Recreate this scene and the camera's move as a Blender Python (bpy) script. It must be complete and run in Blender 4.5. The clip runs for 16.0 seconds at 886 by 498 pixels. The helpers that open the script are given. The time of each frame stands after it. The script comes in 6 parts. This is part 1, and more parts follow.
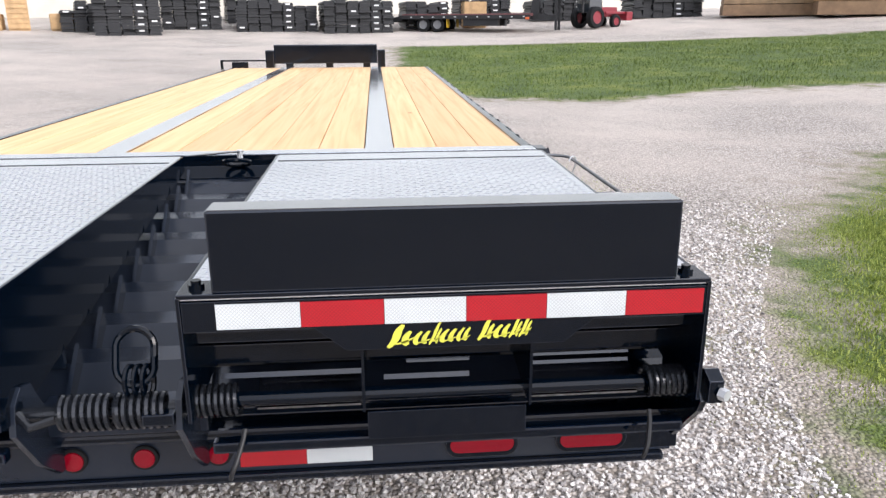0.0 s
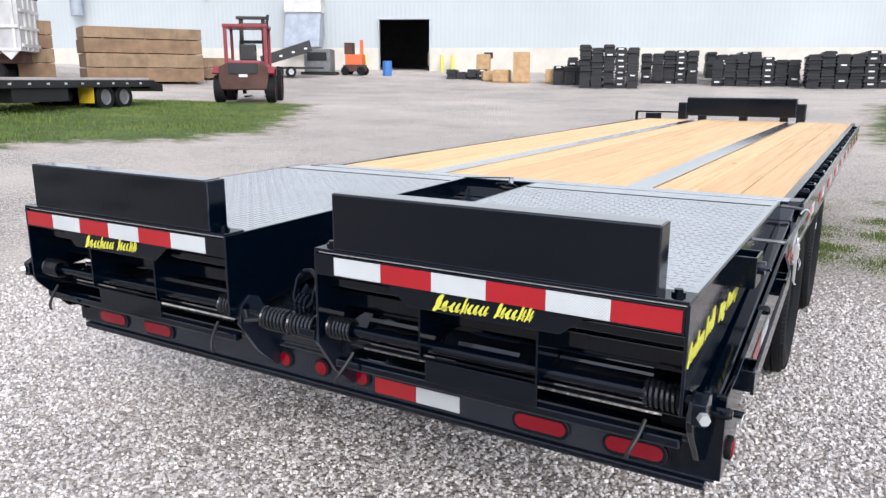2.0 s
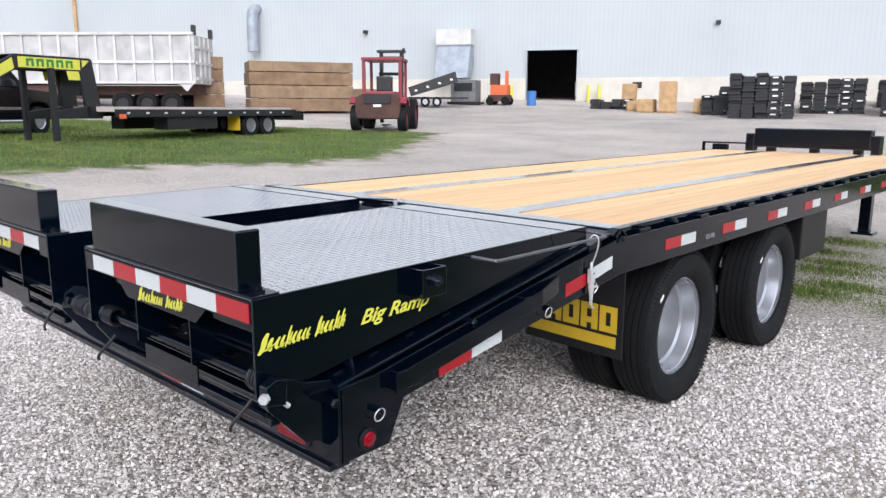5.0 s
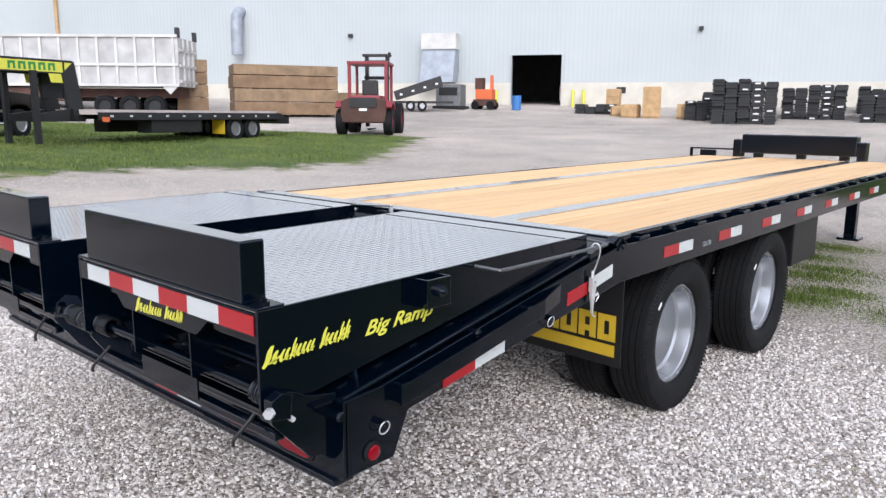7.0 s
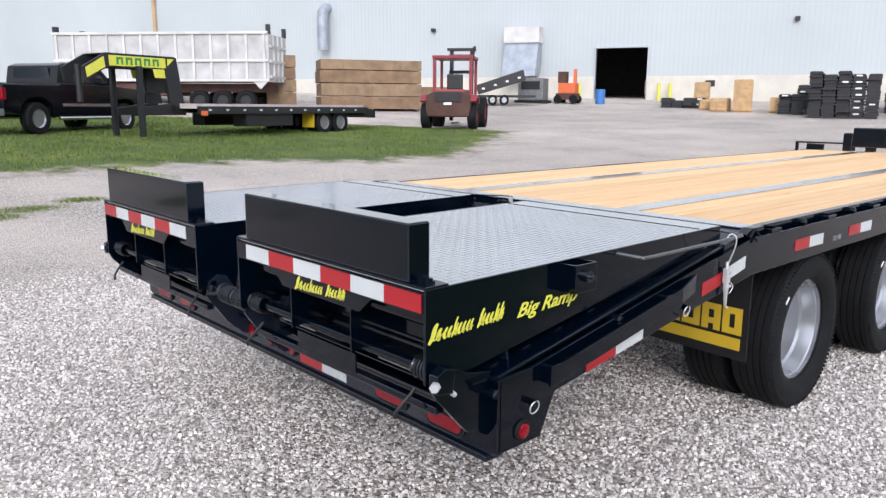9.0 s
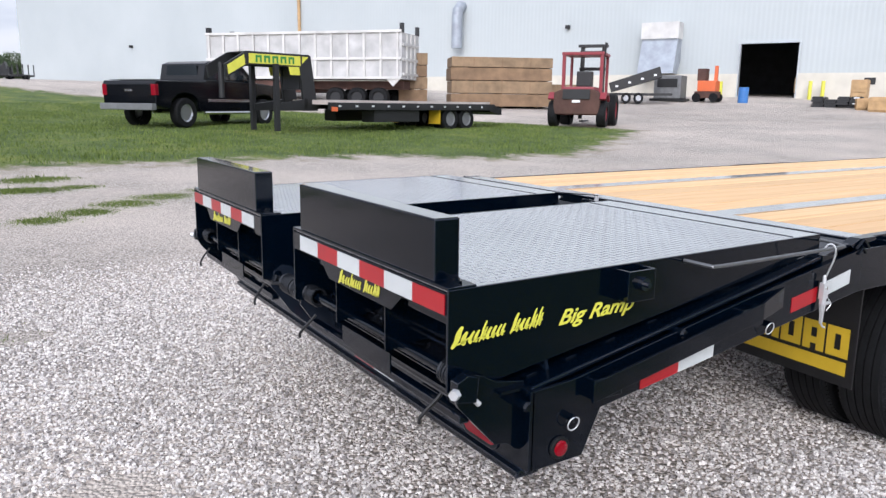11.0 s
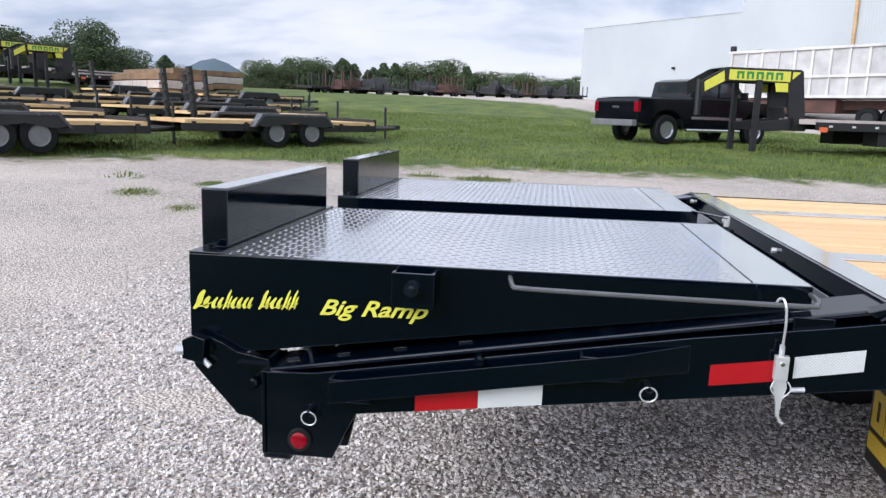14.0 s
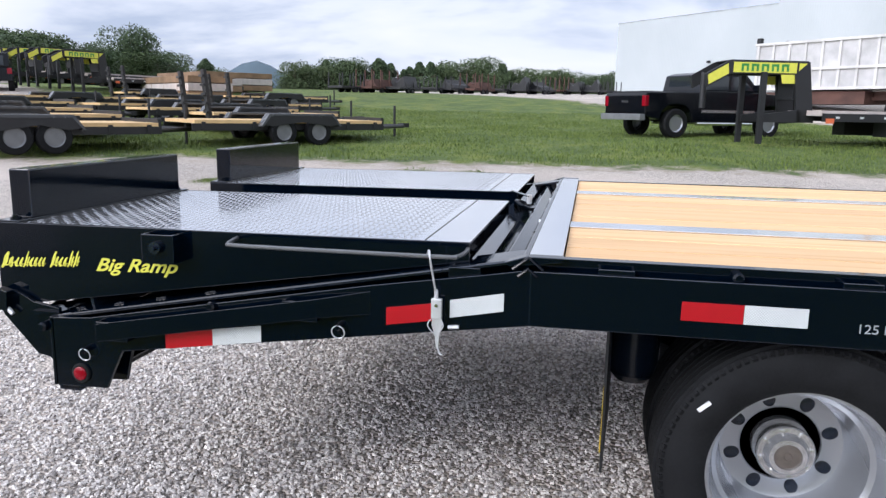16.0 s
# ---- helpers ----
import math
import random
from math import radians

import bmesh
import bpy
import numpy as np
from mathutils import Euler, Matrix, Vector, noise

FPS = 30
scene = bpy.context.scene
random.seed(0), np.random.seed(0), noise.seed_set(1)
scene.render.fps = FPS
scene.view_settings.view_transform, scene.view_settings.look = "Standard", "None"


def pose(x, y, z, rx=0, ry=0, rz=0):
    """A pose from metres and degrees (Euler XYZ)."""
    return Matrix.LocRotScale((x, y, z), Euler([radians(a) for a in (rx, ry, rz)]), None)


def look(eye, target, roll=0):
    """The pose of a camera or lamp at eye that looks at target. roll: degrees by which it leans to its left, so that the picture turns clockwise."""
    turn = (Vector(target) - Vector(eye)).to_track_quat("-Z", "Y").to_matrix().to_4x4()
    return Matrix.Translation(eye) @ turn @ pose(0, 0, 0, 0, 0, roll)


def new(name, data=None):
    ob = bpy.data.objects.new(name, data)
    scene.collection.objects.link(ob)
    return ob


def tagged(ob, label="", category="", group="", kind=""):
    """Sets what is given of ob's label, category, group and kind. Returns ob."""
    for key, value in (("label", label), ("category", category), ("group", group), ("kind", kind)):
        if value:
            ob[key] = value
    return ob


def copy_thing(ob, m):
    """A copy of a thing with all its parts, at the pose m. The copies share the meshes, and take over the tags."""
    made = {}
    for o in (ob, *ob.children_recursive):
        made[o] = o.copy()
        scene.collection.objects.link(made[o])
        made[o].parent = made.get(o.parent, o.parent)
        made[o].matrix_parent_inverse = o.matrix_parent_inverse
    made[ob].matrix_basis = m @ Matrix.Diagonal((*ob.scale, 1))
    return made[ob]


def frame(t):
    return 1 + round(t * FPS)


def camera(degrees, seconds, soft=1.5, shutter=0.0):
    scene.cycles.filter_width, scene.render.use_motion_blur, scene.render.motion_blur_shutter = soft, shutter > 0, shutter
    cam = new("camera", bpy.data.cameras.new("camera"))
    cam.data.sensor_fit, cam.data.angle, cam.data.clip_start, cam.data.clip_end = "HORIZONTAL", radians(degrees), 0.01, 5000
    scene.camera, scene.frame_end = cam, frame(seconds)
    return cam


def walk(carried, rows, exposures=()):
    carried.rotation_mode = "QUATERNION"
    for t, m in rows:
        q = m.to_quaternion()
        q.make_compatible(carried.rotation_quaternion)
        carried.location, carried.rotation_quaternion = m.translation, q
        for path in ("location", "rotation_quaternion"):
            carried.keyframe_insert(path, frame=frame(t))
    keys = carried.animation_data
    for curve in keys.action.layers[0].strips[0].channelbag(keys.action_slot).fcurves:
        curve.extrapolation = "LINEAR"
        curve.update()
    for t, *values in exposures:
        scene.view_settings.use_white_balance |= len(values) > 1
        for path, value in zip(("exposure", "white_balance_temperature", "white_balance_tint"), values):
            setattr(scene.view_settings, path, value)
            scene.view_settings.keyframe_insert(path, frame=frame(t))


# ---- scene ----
cam = camera(61.8, 16.0, soft=1.4)
PATH = [
    (0, (0.571, -1.336, 1.495), (0.739, 0.571, 0.916), -0.2),
    (0.5, (0.707, -1.474, 1.486), (0.564, 0.445, 0.944), -0.1),
    (1, (0.96, -1.526, 1.478), (0.496, 0.353, 0.974), 0.1),
    (1.5, (1.242, -1.582, 1.461), (0.491, 0.21, 0.991), 0.2),
    (2, (1.538, -1.576, 1.476), (0.548, 0.104, 1.031), 0.1),
    (2.5, (1.86, -1.47, 1.452), (0.693, 0.097, 1.024), 0.1),
    (3, (2.166, -1.369, 1.439), (0.876, 0.1, 1.017), 0.3),
    (3.5, (2.443, -1.268, 1.455), (1.079, 0.135, 1.042), 0.3),
    (4, (2.684, -1.081, 1.461), (1.294, 0.301, 1.06), 0.3),
    (4.5, (2.81, -0.994, 1.471), (1.446, 0.418, 1.088), 0.1),
    (7, (2.74, -1.011, 1.491), (1.43, 0.456, 1.131), 0.4),
    (7.5, (2.663, -1.091, 1.485), (1.3, 0.325, 1.117), 0.5),
    (8, (2.63, -1.169, 1.464), (1.228, 0.208, 1.091), 0.6),
    (8.5, (2.624, -1.221, 1.473), (1.195, 0.127, 1.1), 0.5),
    (11, (2.69, -0.94, 1.451), (1.029, 0.106, 1.067), 0.7),
    (11.5, (2.687, -0.688, 1.414), (0.928, 0.187, 1.036), 1.2),
    (12, (2.693, -0.385, 1.421), (0.851, 0.297, 1.046), 1.6),
    (12.5, (2.764, -0.039, 1.402), (0.856, 0.432, 1.03), 1.9),
    (13, (2.825, 0.261, 1.391), (0.873, 0.487, 1.021), 1.8),
    (13.5, (2.888, 0.574, 1.411), (0.922, 0.544, 1.043), 1.9),
    (14, (3.02, 0.918, 1.391), (1.071, 0.651, 1.029), 1.9),
    (14.5, (3.102, 1.233, 1.376), (1.184, 0.789, 1.019), 1.8),
    (15, (3.131, 1.491, 1.387), (1.239, 0.951, 1.03), 1.3),
    (15.5, (3.236, 1.709, 1.387), (1.34, 1.188, 1.021), 1.3),
    (16, (3.264, 1.871, 1.386), (1.335, 1.495, 1.017), 1.0),
]
walk(cam, [(t, look(eye, target, roll)) for t, eye, target, roll in PATH],
     exposures=[(0.0, -0.18, 6450, 15), (2.0, -0.37, 6250, 14), (12.0, -0.47, 6200, 15), (16.0, -0.37, 6100, 15)])

# ---- light: a bright overcast sky with a veiled sun ----
world = bpy.data.worlds.new("overcast_sky")
scene.world = world
world.use_nodes = True
wn, wl = world.node_tree.nodes, world.node_tree.links
wn.clear()
SUN_ELEV, SUN_ROT = radians(29), radians(133)
sky = wn.new("ShaderNodeTexSky")
sky.sky_type, sky.sun_disc, sky.sun_elevation, sky.sun_rotation = "NISHITA", False, SUN_ELEV, SUN_ROT
sky_dim = wn.new("ShaderNodeMix")
sky_dim.data_type, sky_dim.blend_type = "RGBA", "MULTIPLY"
sky_dim.inputs[0].default_value = 1.0
sky_dim.inputs[7].default_value = (0.085, 0.085, 0.085, 1)
wl.new(sky.outputs[0], sky_dim.inputs[6])
coords = wn.new("ShaderNodeTexCoord")
squash = wn.new("ShaderNodeMapping")
squash.inputs["Scale"].default_value = (1.0, 1.0, 3.6)
wl.new(coords.outputs["Generated"], squash.inputs[0])
cloud_noise = wn.new("ShaderNodeTexNoise")
cloud_noise.inputs["Scale"].default_value = 3.0
cloud_noise.inputs["Detail"].default_value = 7.0
cloud_noise.inputs["Roughness"].default_value = 0.55
cloud_noise.inputs["Distortion"].default_value = 0.35
wl.new(squash.outputs[0], cloud_noise.inputs["Vector"])
cloud_ramp = wn.new("ShaderNodeValToRGB")
cr = cloud_ramp.color_ramp
cr.elements[0].position, cr.elements[0].color = 0.36, (0.43, 0.49, 0.60, 1)
cr.elements[1].position, cr.elements[1].color = 0.63, (0.80, 0.81, 0.83, 1)
mid = cr.elements.new(0.49)
mid.color = (0.71, 0.745, 0.805, 1)
wl.new(cloud_noise.outputs[0], cloud_ramp.inputs[0])
veil = wn.new("ShaderNodeMix")
veil.data_type = "RGBA"
veil.inputs[0].default_value = 0.88
wl.new(sky_dim.outputs[2], veil.inputs[6])
wl.new(cloud_ramp.outputs[0], veil.inputs[7])
sky_bg = wn.new("ShaderNodeBackground")
sky_bg.inputs["Strength"].default_value = 1.0
bright = wn.new("ShaderNodeVectorMath")
bright.operation = "SCALE"
wl.new(veil.outputs[2], bright.inputs[0])
bright.inputs["Scale"].default_value = 1.70
# and the veiled sun lights up the cloud round it
toward = wn.new("ShaderNodeVectorMath")
toward.operation = "DOT_PRODUCT"
toward.inputs[1].default_value = (math.sin(SUN_ROT) * math.cos(SUN_ELEV), math.cos(SUN_ROT) * math.cos(SUN_ELEV), math.sin(SUN_ELEV))
wl.new(coords.outputs["Generated"], toward.inputs[0])
glow = wn.new("ShaderNodeMapRange")
glow.interpolation_type = "SMOOTHSTEP"
glow.inputs[1].default_value, glow.inputs[2].default_value = 0.15, 1.0
glow.inputs[3].default_value, glow.inputs[4].default_value = 1.0, 2.6
wl.new(toward.outputs["Value"], glow.inputs[0])
lit = wn.new("ShaderNodeVectorMath")
lit.operation = "SCALE"
wl.new(bright.outputs[0], lit.inputs[0])
wl.new(glow.outputs[0], lit.inputs["Scale"])
wl.new(lit.outputs[0], sky_bg.inputs["Color"])
sky_out = wn.new("ShaderNodeOutputWorld")
wl.new(sky_bg.outputs[0], sky_out.inputs[0])

sun = new("sun", bpy.data.lights.new("sun", "SUN"))
sun.data.energy, sun.data.angle, sun.data.color = 2.7, radians(26), (1.0, 0.96, 0.9)
sun.matrix_world = look((0, 0, 0), (-math.sin(SUN_ROT), -math.cos(SUN_ROT), -math.tan(SUN_ELEV)))


# ---- materials ----
def material(name, rough=0.5, metal=0.0, spec=0.5, coat=0.0):
    m = bpy.data.materials.new(name)
    m.use_nodes = True
    n, l = m.node_tree.nodes, m.node_tree.links
    b = n["Principled BSDF"]
    b.inputs["Roughness"].default_value = rough
    b.inputs["Metallic"].default_value = metal
    b.inputs["Specular IOR Level"].default_value = spec
    b.inputs["Coat Weight"].default_value = coat
    b.inputs["Coat Roughness"].default_value = 0.06
    return m, n, l, b


def noise_node(n, l, scale, detail=4.0, rough=0.55, stretch=None, space="Object"):
    c = n.new("ShaderNodeTexCoord")
    g = n.new("ShaderNodeMapping")
    if stretch:
        g.inputs["Scale"].default_value = stretch
    l.new(c.outputs[space], g.inputs[0])
    x = n.new("ShaderNodeTexNoise")
    x.inputs["Scale"].default_value = scale
    x.inputs["Detail"].default_value = detail
    x.inputs["Roughness"].default_value = rough
    l.new(g.outputs[0], x.inputs["Vector"])
    return x


def ramp_node(n, l, source, stops):
    r = n.new("ShaderNodeValToRGB")
    e = r.color_ramp.elements
    e[0].position, e[0].color = stops[0][0], (*stops[0][1], 1)
    e[1].position, e[1].color = stops[-1][0], (*stops[-1][1], 1)
    for p, c in stops[1:-1]:
        e.new(p).color = (*c, 1)
    l.new(source, r.inputs[0])
    return r


def mix_node(n, l, kind, fac, a, b):
    x = n.new("ShaderNodeMix")
    x.data_type, x.blend_type = "RGBA", kind
    for k, v in ((0, fac), (6, a), (7, b)):
        if isinstance(v, (int, float)):
            x.inputs[k].default_value = v
        elif isinstance(v, tuple):
            x.inputs[k].default_value = (*v, 1)
        else:
            l.new(v, x.inputs[k])
    return x.outputs[2]


def bump_node(n, l, b, height, strength, distance=0.01, then=None):
    x = n.new("ShaderNodeBump")
    x.inputs["Strength"].default_value = strength
    x.inputs["Distance"].default_value = distance
    l.new(height, x.inputs["Height"])
    if then is not None:
        l.new(then, x.inputs["Normal"])
    l.new(x.outputs[0], b.inputs["Normal"])
    return x.outputs[0]


def rough_node(n, l, b, source, lo, hi):
    r = n.new("ShaderNodeMapRange")
    r.inputs[3].default_value, r.inputs[4].default_value = lo, hi
    l.new(source, r.inputs[0])
    l.new(r.outputs[0], b.inputs["Roughness"])


def painted(name, colour, rough=0.3, dirt=0.12, coat=0.0, spec=0.5):
    """Paint with orange peel, faint dust at two scales."""
    m, n, l, b = material(name, rough, 0.0, spec, coat)
    big, fine = noise_node(n, l, 2.3, 5), noise_node(n, l, 90, 2)
    dust = tuple(min(1, c * 0.6 + 0.04) for c in colour)
    f = ramp_node(n, l, big.outputs[0], [(0.45, (0, 0, 0)), (0.8, (dirt, dirt, dirt))])
    l.new(mix_node(n, l, "MIX", f.outputs[0], colour, dust), b.inputs["Base Color"])
    rough_node(n, l, b, big.outputs[0], rough * 0.75, min(1, rough * 1.35))
    bump_node(n, l, b, fine.outputs[0], 0.05, 0.002)
    return m


def plain(name, colour, rough=0.5, metal=0.0, vary=0.15, scale=6.0, bump=0.1, speck=0.2):
    m, n, l, b = material(name, rough, metal)
    a, c = noise_node(n, l, scale, 5), noise_node(n, l, scale * 14, 3)
    lo, hi = tuple(v * (1 - vary) for v in colour), tuple(min(1, v * (1 + vary)) for v in colour)
    r = ramp_node(n, l, a.outputs[0], [(0.3, lo), (0.7, hi)])
    l.new(r.outputs[0], b.inputs["Base Color"])
    rough_node(n, l, b, c.outputs[0], rough * (1 - speck), min(1, rough * (1 + speck)))
    bump_node(n, l, b, c.outputs[0], bump, 0.004)
    return m


BLACK = painted("black_gloss_paint", (0.0005, 0.0024, 0.0060), 0.08, 0.006, 0.0, 0.28)
# lighter, glossier copy of BLACK that puts highlights on bevels and small bars
EDGE = painted("black_glossed_for_highlights", (0.003, 0.007, 0.016), 0.10, 0.01, 0.20, 0.6)
# black with its gloss raised to put a sky sheen on upward faces
TOPGLOSS = painted("black_glossed_for_sky_sheen", (0.004, 0.005, 0.008), 0.05, 0.01, 1.0, 0.8)
TOPGLOSS.node_tree.nodes["Principled BSDF"].inputs["Coat IOR"].default_value = 2.2
PLATE, n, l, b = material("grey_metallic_tread_plate", 0.12, 0.92)
pv = noise_node(n, l, 2.2, 3)
l.new(ramp_node(n, l, pv.outputs[0], [(0.3, (0.64, 0.65, 0.67)), (0.7, (0.72, 0.73, 0.75))]).outputs[0], b.inputs["Base Color"])
rough_node(n, l, b, pv.outputs[0], 0.09, 0.15)
WIRE = plain("grey_round_bar", (0.14, 0.145, 0.15), 0.34, 0.6, 0.1, 12, 0.0)
# dust, plus a base colour lifted to brighten the dark rear bay and bumper
DUSTY = painted("dusty_lightened_black_paint", (0.010, 0.0145, 0.024), 0.16, 0.45, 0.0, 0.5)
CHASSIS = painted("black_chassis_paint", (0.0045, 0.0100, 0.0210), 0.20, 0.02, 0.0, 0.5)
STEEL = plain("zinc_plated_steel", (0.62, 0.62, 0.60), 0.22, 1.0, 0.06, 12, 0.0)
SPRING = plain("black_painted_spring_steel", (0.014, 0.016, 0.020), 0.12, 0.3, 0.1, 12, 0.0)
RIM = plain("silver_painted_rim", (0.41, 0.425, 0.45), 0.25, 0.7, 0.04, 3, 0.0, 0.03)
ZINC = plain("bright_zinc_hardware", (0.58, 0.59, 0.60), 0.30, 0.45, 0.08, 20, 0.0)
RUBBER = plain("tyre_rubber", (0.0075, 0.008, 0.009), 0.72, 0.0, 0.35, 9, 0.12)
RUBBER.node_tree.nodes["Principled BSDF"].inputs["Specular IOR Level"].default_value = 0.20
FLAP = plain("mud_flap_rubber", (0.005, 0.005, 0.006), 0.5, 0.0, 0.3, 9, 0.1)
YELLOW = plain("yellow_decal", (0.62, 0.60, 0.07), 0.4, 0.0, 0.05, 10, 0.0)
AMBER = plain("amber_yellow_decal", (0.58, 0.39, 0.02), 0.45, 0.0, 0.08, 10, 0.0)
WHITEINK = plain("white_decal", (0.75, 0.75, 0.75), 0.5, 0.0, 0.05, 10, 0.0)
CABLE = plain("black_cable", (0.006, 0.006, 0.007), 0.5, 0.0, 0.1, 10, 0.0)


def reflective(name, colour):
    """Retroreflective tape: a fine honeycomb under clear film."""
    m, n, l, b = material(name, 0.28, 0.0, 0.6)
    c = n.new("ShaderNodeTexCoord")
    sep, flat = n.new("ShaderNodeSeparateXYZ"), n.new("ShaderNodeCombineXYZ")
    l.new(c.outputs["Object"], sep.inputs[0])
    run = n.new("ShaderNodeMath")
    l.new(sep.outputs["X"], run.inputs[0])
    l.new(sep.outputs["Y"], run.inputs[1])
    l.new(run.outputs[0], flat.inputs[0])
    l.new(sep.outputs["Z"], flat.inputs[1])
    turn = n.new("ShaderNodeMapping")
    turn.inputs["Rotation"].default_value = (0, 0, radians(45))
    l.new(flat.outputs[0], turn.inputs[0])
    v = n.new("ShaderNodeTexVoronoi")
    v.voronoi_dimensions, v.feature = "2D", "DISTANCE_TO_EDGE"
    v.inputs["Scale"].default_value = 190
    v.inputs["Randomness"].default_value = 0.0
    l.new(turn.outputs[0], v.inputs["Vector"])
    r = ramp_node(n, l, v.outputs["Distance"], [(0.05, tuple(k * 0.62 for k in colour)), (0.16, colour)])
    big = noise_node(n, l, 9, 4)
    film = ramp_node(n, l, big.outputs[0], [(0.3, (0.9, 0.9, 0.9)), (0.7, (1, 1, 1))])
    l.new(mix_node(n, l, "MULTIPLY", 1.0, r.outputs[0], film.outputs[0]), b.inputs["Base Color"])
    return m


TAPE_RED = reflective("red_reflective_tape", (0.43, 0.004, 0.012))
TAPE_WHITE = reflective("white_reflective_tape", (0.63, 0.66, 0.66))
LENS, n, l, b = material("red_lamp_lens", 0.10, 0.0, 0.4)
b.inputs["Base Color"].default_value = (0.21, 0.001, 0.009, 1)
cells = n.new("ShaderNodeTexVoronoi")
cells.inputs["Scale"].default_value = 150
cells.inputs["Randomness"].default_value = 0.1
l.new(noise_node(n, l, 1, 0).inputs["Vector"].links[0].from_socket, cells.inputs["Vector"])
bump_node(n, l, b, cells.outputs["Distance"], 0.15, 0.002)


def timber():
    """Treated pine decking: warm yellow, long grain, a few knots; every board a little different."""
    m, n, l, b = material("yellow_pine_deck", 0.62)
    info = n.new("ShaderNodeObjectInfo")
    c = n.new("ShaderNodeTexCoord")
    shift = n.new("ShaderNodeVectorMath")
    shift.operation = "MULTIPLY_ADD"
    shift.inputs[1].default_value = (1, 1, 1)
    comb = n.new("ShaderNodeCombineXYZ")
    mul = n.new("ShaderNodeMath")
    mul.operation = "MULTIPLY"
    mul.inputs[1].default_value = 40
    l.new(info.outputs["Random"], mul.inputs[0])
    l.new(mul.outputs[0], comb.inputs[0])
    l.new(mul.outputs[0], comb.inputs[1])
    l.new(c.outputs["Object"], shift.inputs[0])
    l.new(comb.outputs[0], shift.inputs[2])
    g = n.new("ShaderNodeMapping")
    g.inputs["Scale"].default_value = (16, 0.55, 16)
    l.new(shift.outputs[0], g.inputs[0])
    x = n.new("ShaderNodeTexNoise")
    x.inputs["Scale"].default_value, x.inputs["Detail"].default_value, x.inputs["Distortion"].default_value = 1.6, 6, 0.6
    l.new(g.outputs[0], x.inputs["Vector"])
    r = ramp_node(n, l, x.outputs[0], [(0.22, (0.60, 0.355, 0.16)), (0.48, (0.765, 0.49, 0.25)), (0.75, (0.83, 0.57, 0.315))])
    k = n.new("ShaderNodeTexVoronoi")
    k.inputs["Scale"].default_value = 1.0
    kg = n.new("ShaderNodeMapping")
    kg.inputs["Scale"].default_value = (4.5, 1.4, 1)
    l.new(shift.outputs[0], kg.inputs[0])
    l.new(kg.outputs[0], k.inputs["Vector"])
    kr = ramp_node(n, l, k.outputs["Distance"], [(0.03, (0.30, 0.14, 0.05)), (0.075, (1, 1, 1))])
    knots = mix_node(n, l, "MULTIPLY", 0.55, r.outputs[0], kr.outputs[0])
    tone = n.new("ShaderNodeMapRange")
    tone.inputs[3].default_value, tone.inputs[4].default_value = 0.86, 1.06
    l.new(info.outputs["Random"], tone.inputs[0])
    hsv = n.new("ShaderNodeHueSaturation")
    l.new(tone.outputs[0], hsv.inputs["Value"])
    l.new(knots, hsv.inputs["Color"])
    l.new(hsv.outputs[0], b.inputs["Base Color"])
    bump_node(n, l, b, x.outputs[0], 0.12, 0.003)
    return m


PINE = timber()


# ---- helpers for meshes ----
def thing(name, label, category, group="", kind="", at=(0, 0, 0), turn=0):
    ob = new(name)
    ob.empty_display_size = 0.2
    ob.matrix_world = pose(*at, 0, 0, turn)
    return tagged(ob, label, category, group, kind)


def finish(bm, bev=0.0, smooth=False, edge=-1):
    bmesh.ops.recalc_face_normals(bm, faces=bm.faces)
    if bev:
        edges = [e for e in bm.edges if len(e.link_faces) == 2 and e.calc_face_angle(0) > 0.5]
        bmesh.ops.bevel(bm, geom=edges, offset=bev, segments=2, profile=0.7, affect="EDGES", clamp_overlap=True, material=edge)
    for f in bm.faces:
        f.smooth = smooth


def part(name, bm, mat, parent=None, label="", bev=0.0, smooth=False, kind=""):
    # bevels of black parts take the highlight copy of the paint
    shiny_edge = bev and mat is BLACK
    finish(bm, bev, smooth, 1 if shiny_edge else -1)
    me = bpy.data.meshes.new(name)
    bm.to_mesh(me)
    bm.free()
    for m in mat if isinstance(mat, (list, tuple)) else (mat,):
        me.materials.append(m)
    if shiny_edge:
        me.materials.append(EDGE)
    if smooth:
        me.set_sharp_from_angle(angle=radians(30))
    ob = new(name, me)
    ob.parent = parent
    return tagged(ob, label, kind=kind)


def box(bm, x0, x1, y0, y1, z0, z1):
    v = [bm.verts.new((x, y, z)) for x in (x0, x1) for y in (y0, y1) for z in (z0, z1)]
    for f in ((0, 1, 3, 2), (4, 6, 7, 5), (0, 4, 5, 1), (2, 3, 7, 6), (0, 2, 6, 4), (1, 5, 7, 3)):
        bm.faces.new([v[i] for i in f])
    return bm


def boxed(*a):
    return box(bmesh.new(), *a)


def prism(bm, pts, axis, lo, hi):
    """An outline in the two other axes, drawn out along one axis."""
    def at(p, k):
        q = list(p)
        q.insert(axis, k)
        return q
    a = [bm.verts.new(at(p, lo)) for p in pts]
    c = [bm.verts.new(at(p, hi)) for p in pts]
    bm.faces.new(a)
    bm.faces.new(c[::-1])
    for i in range(len(pts)):
        j = (i + 1) % len(pts)
        bm.faces.new((a[i], c[i], c[j], a[j]))
    return bm


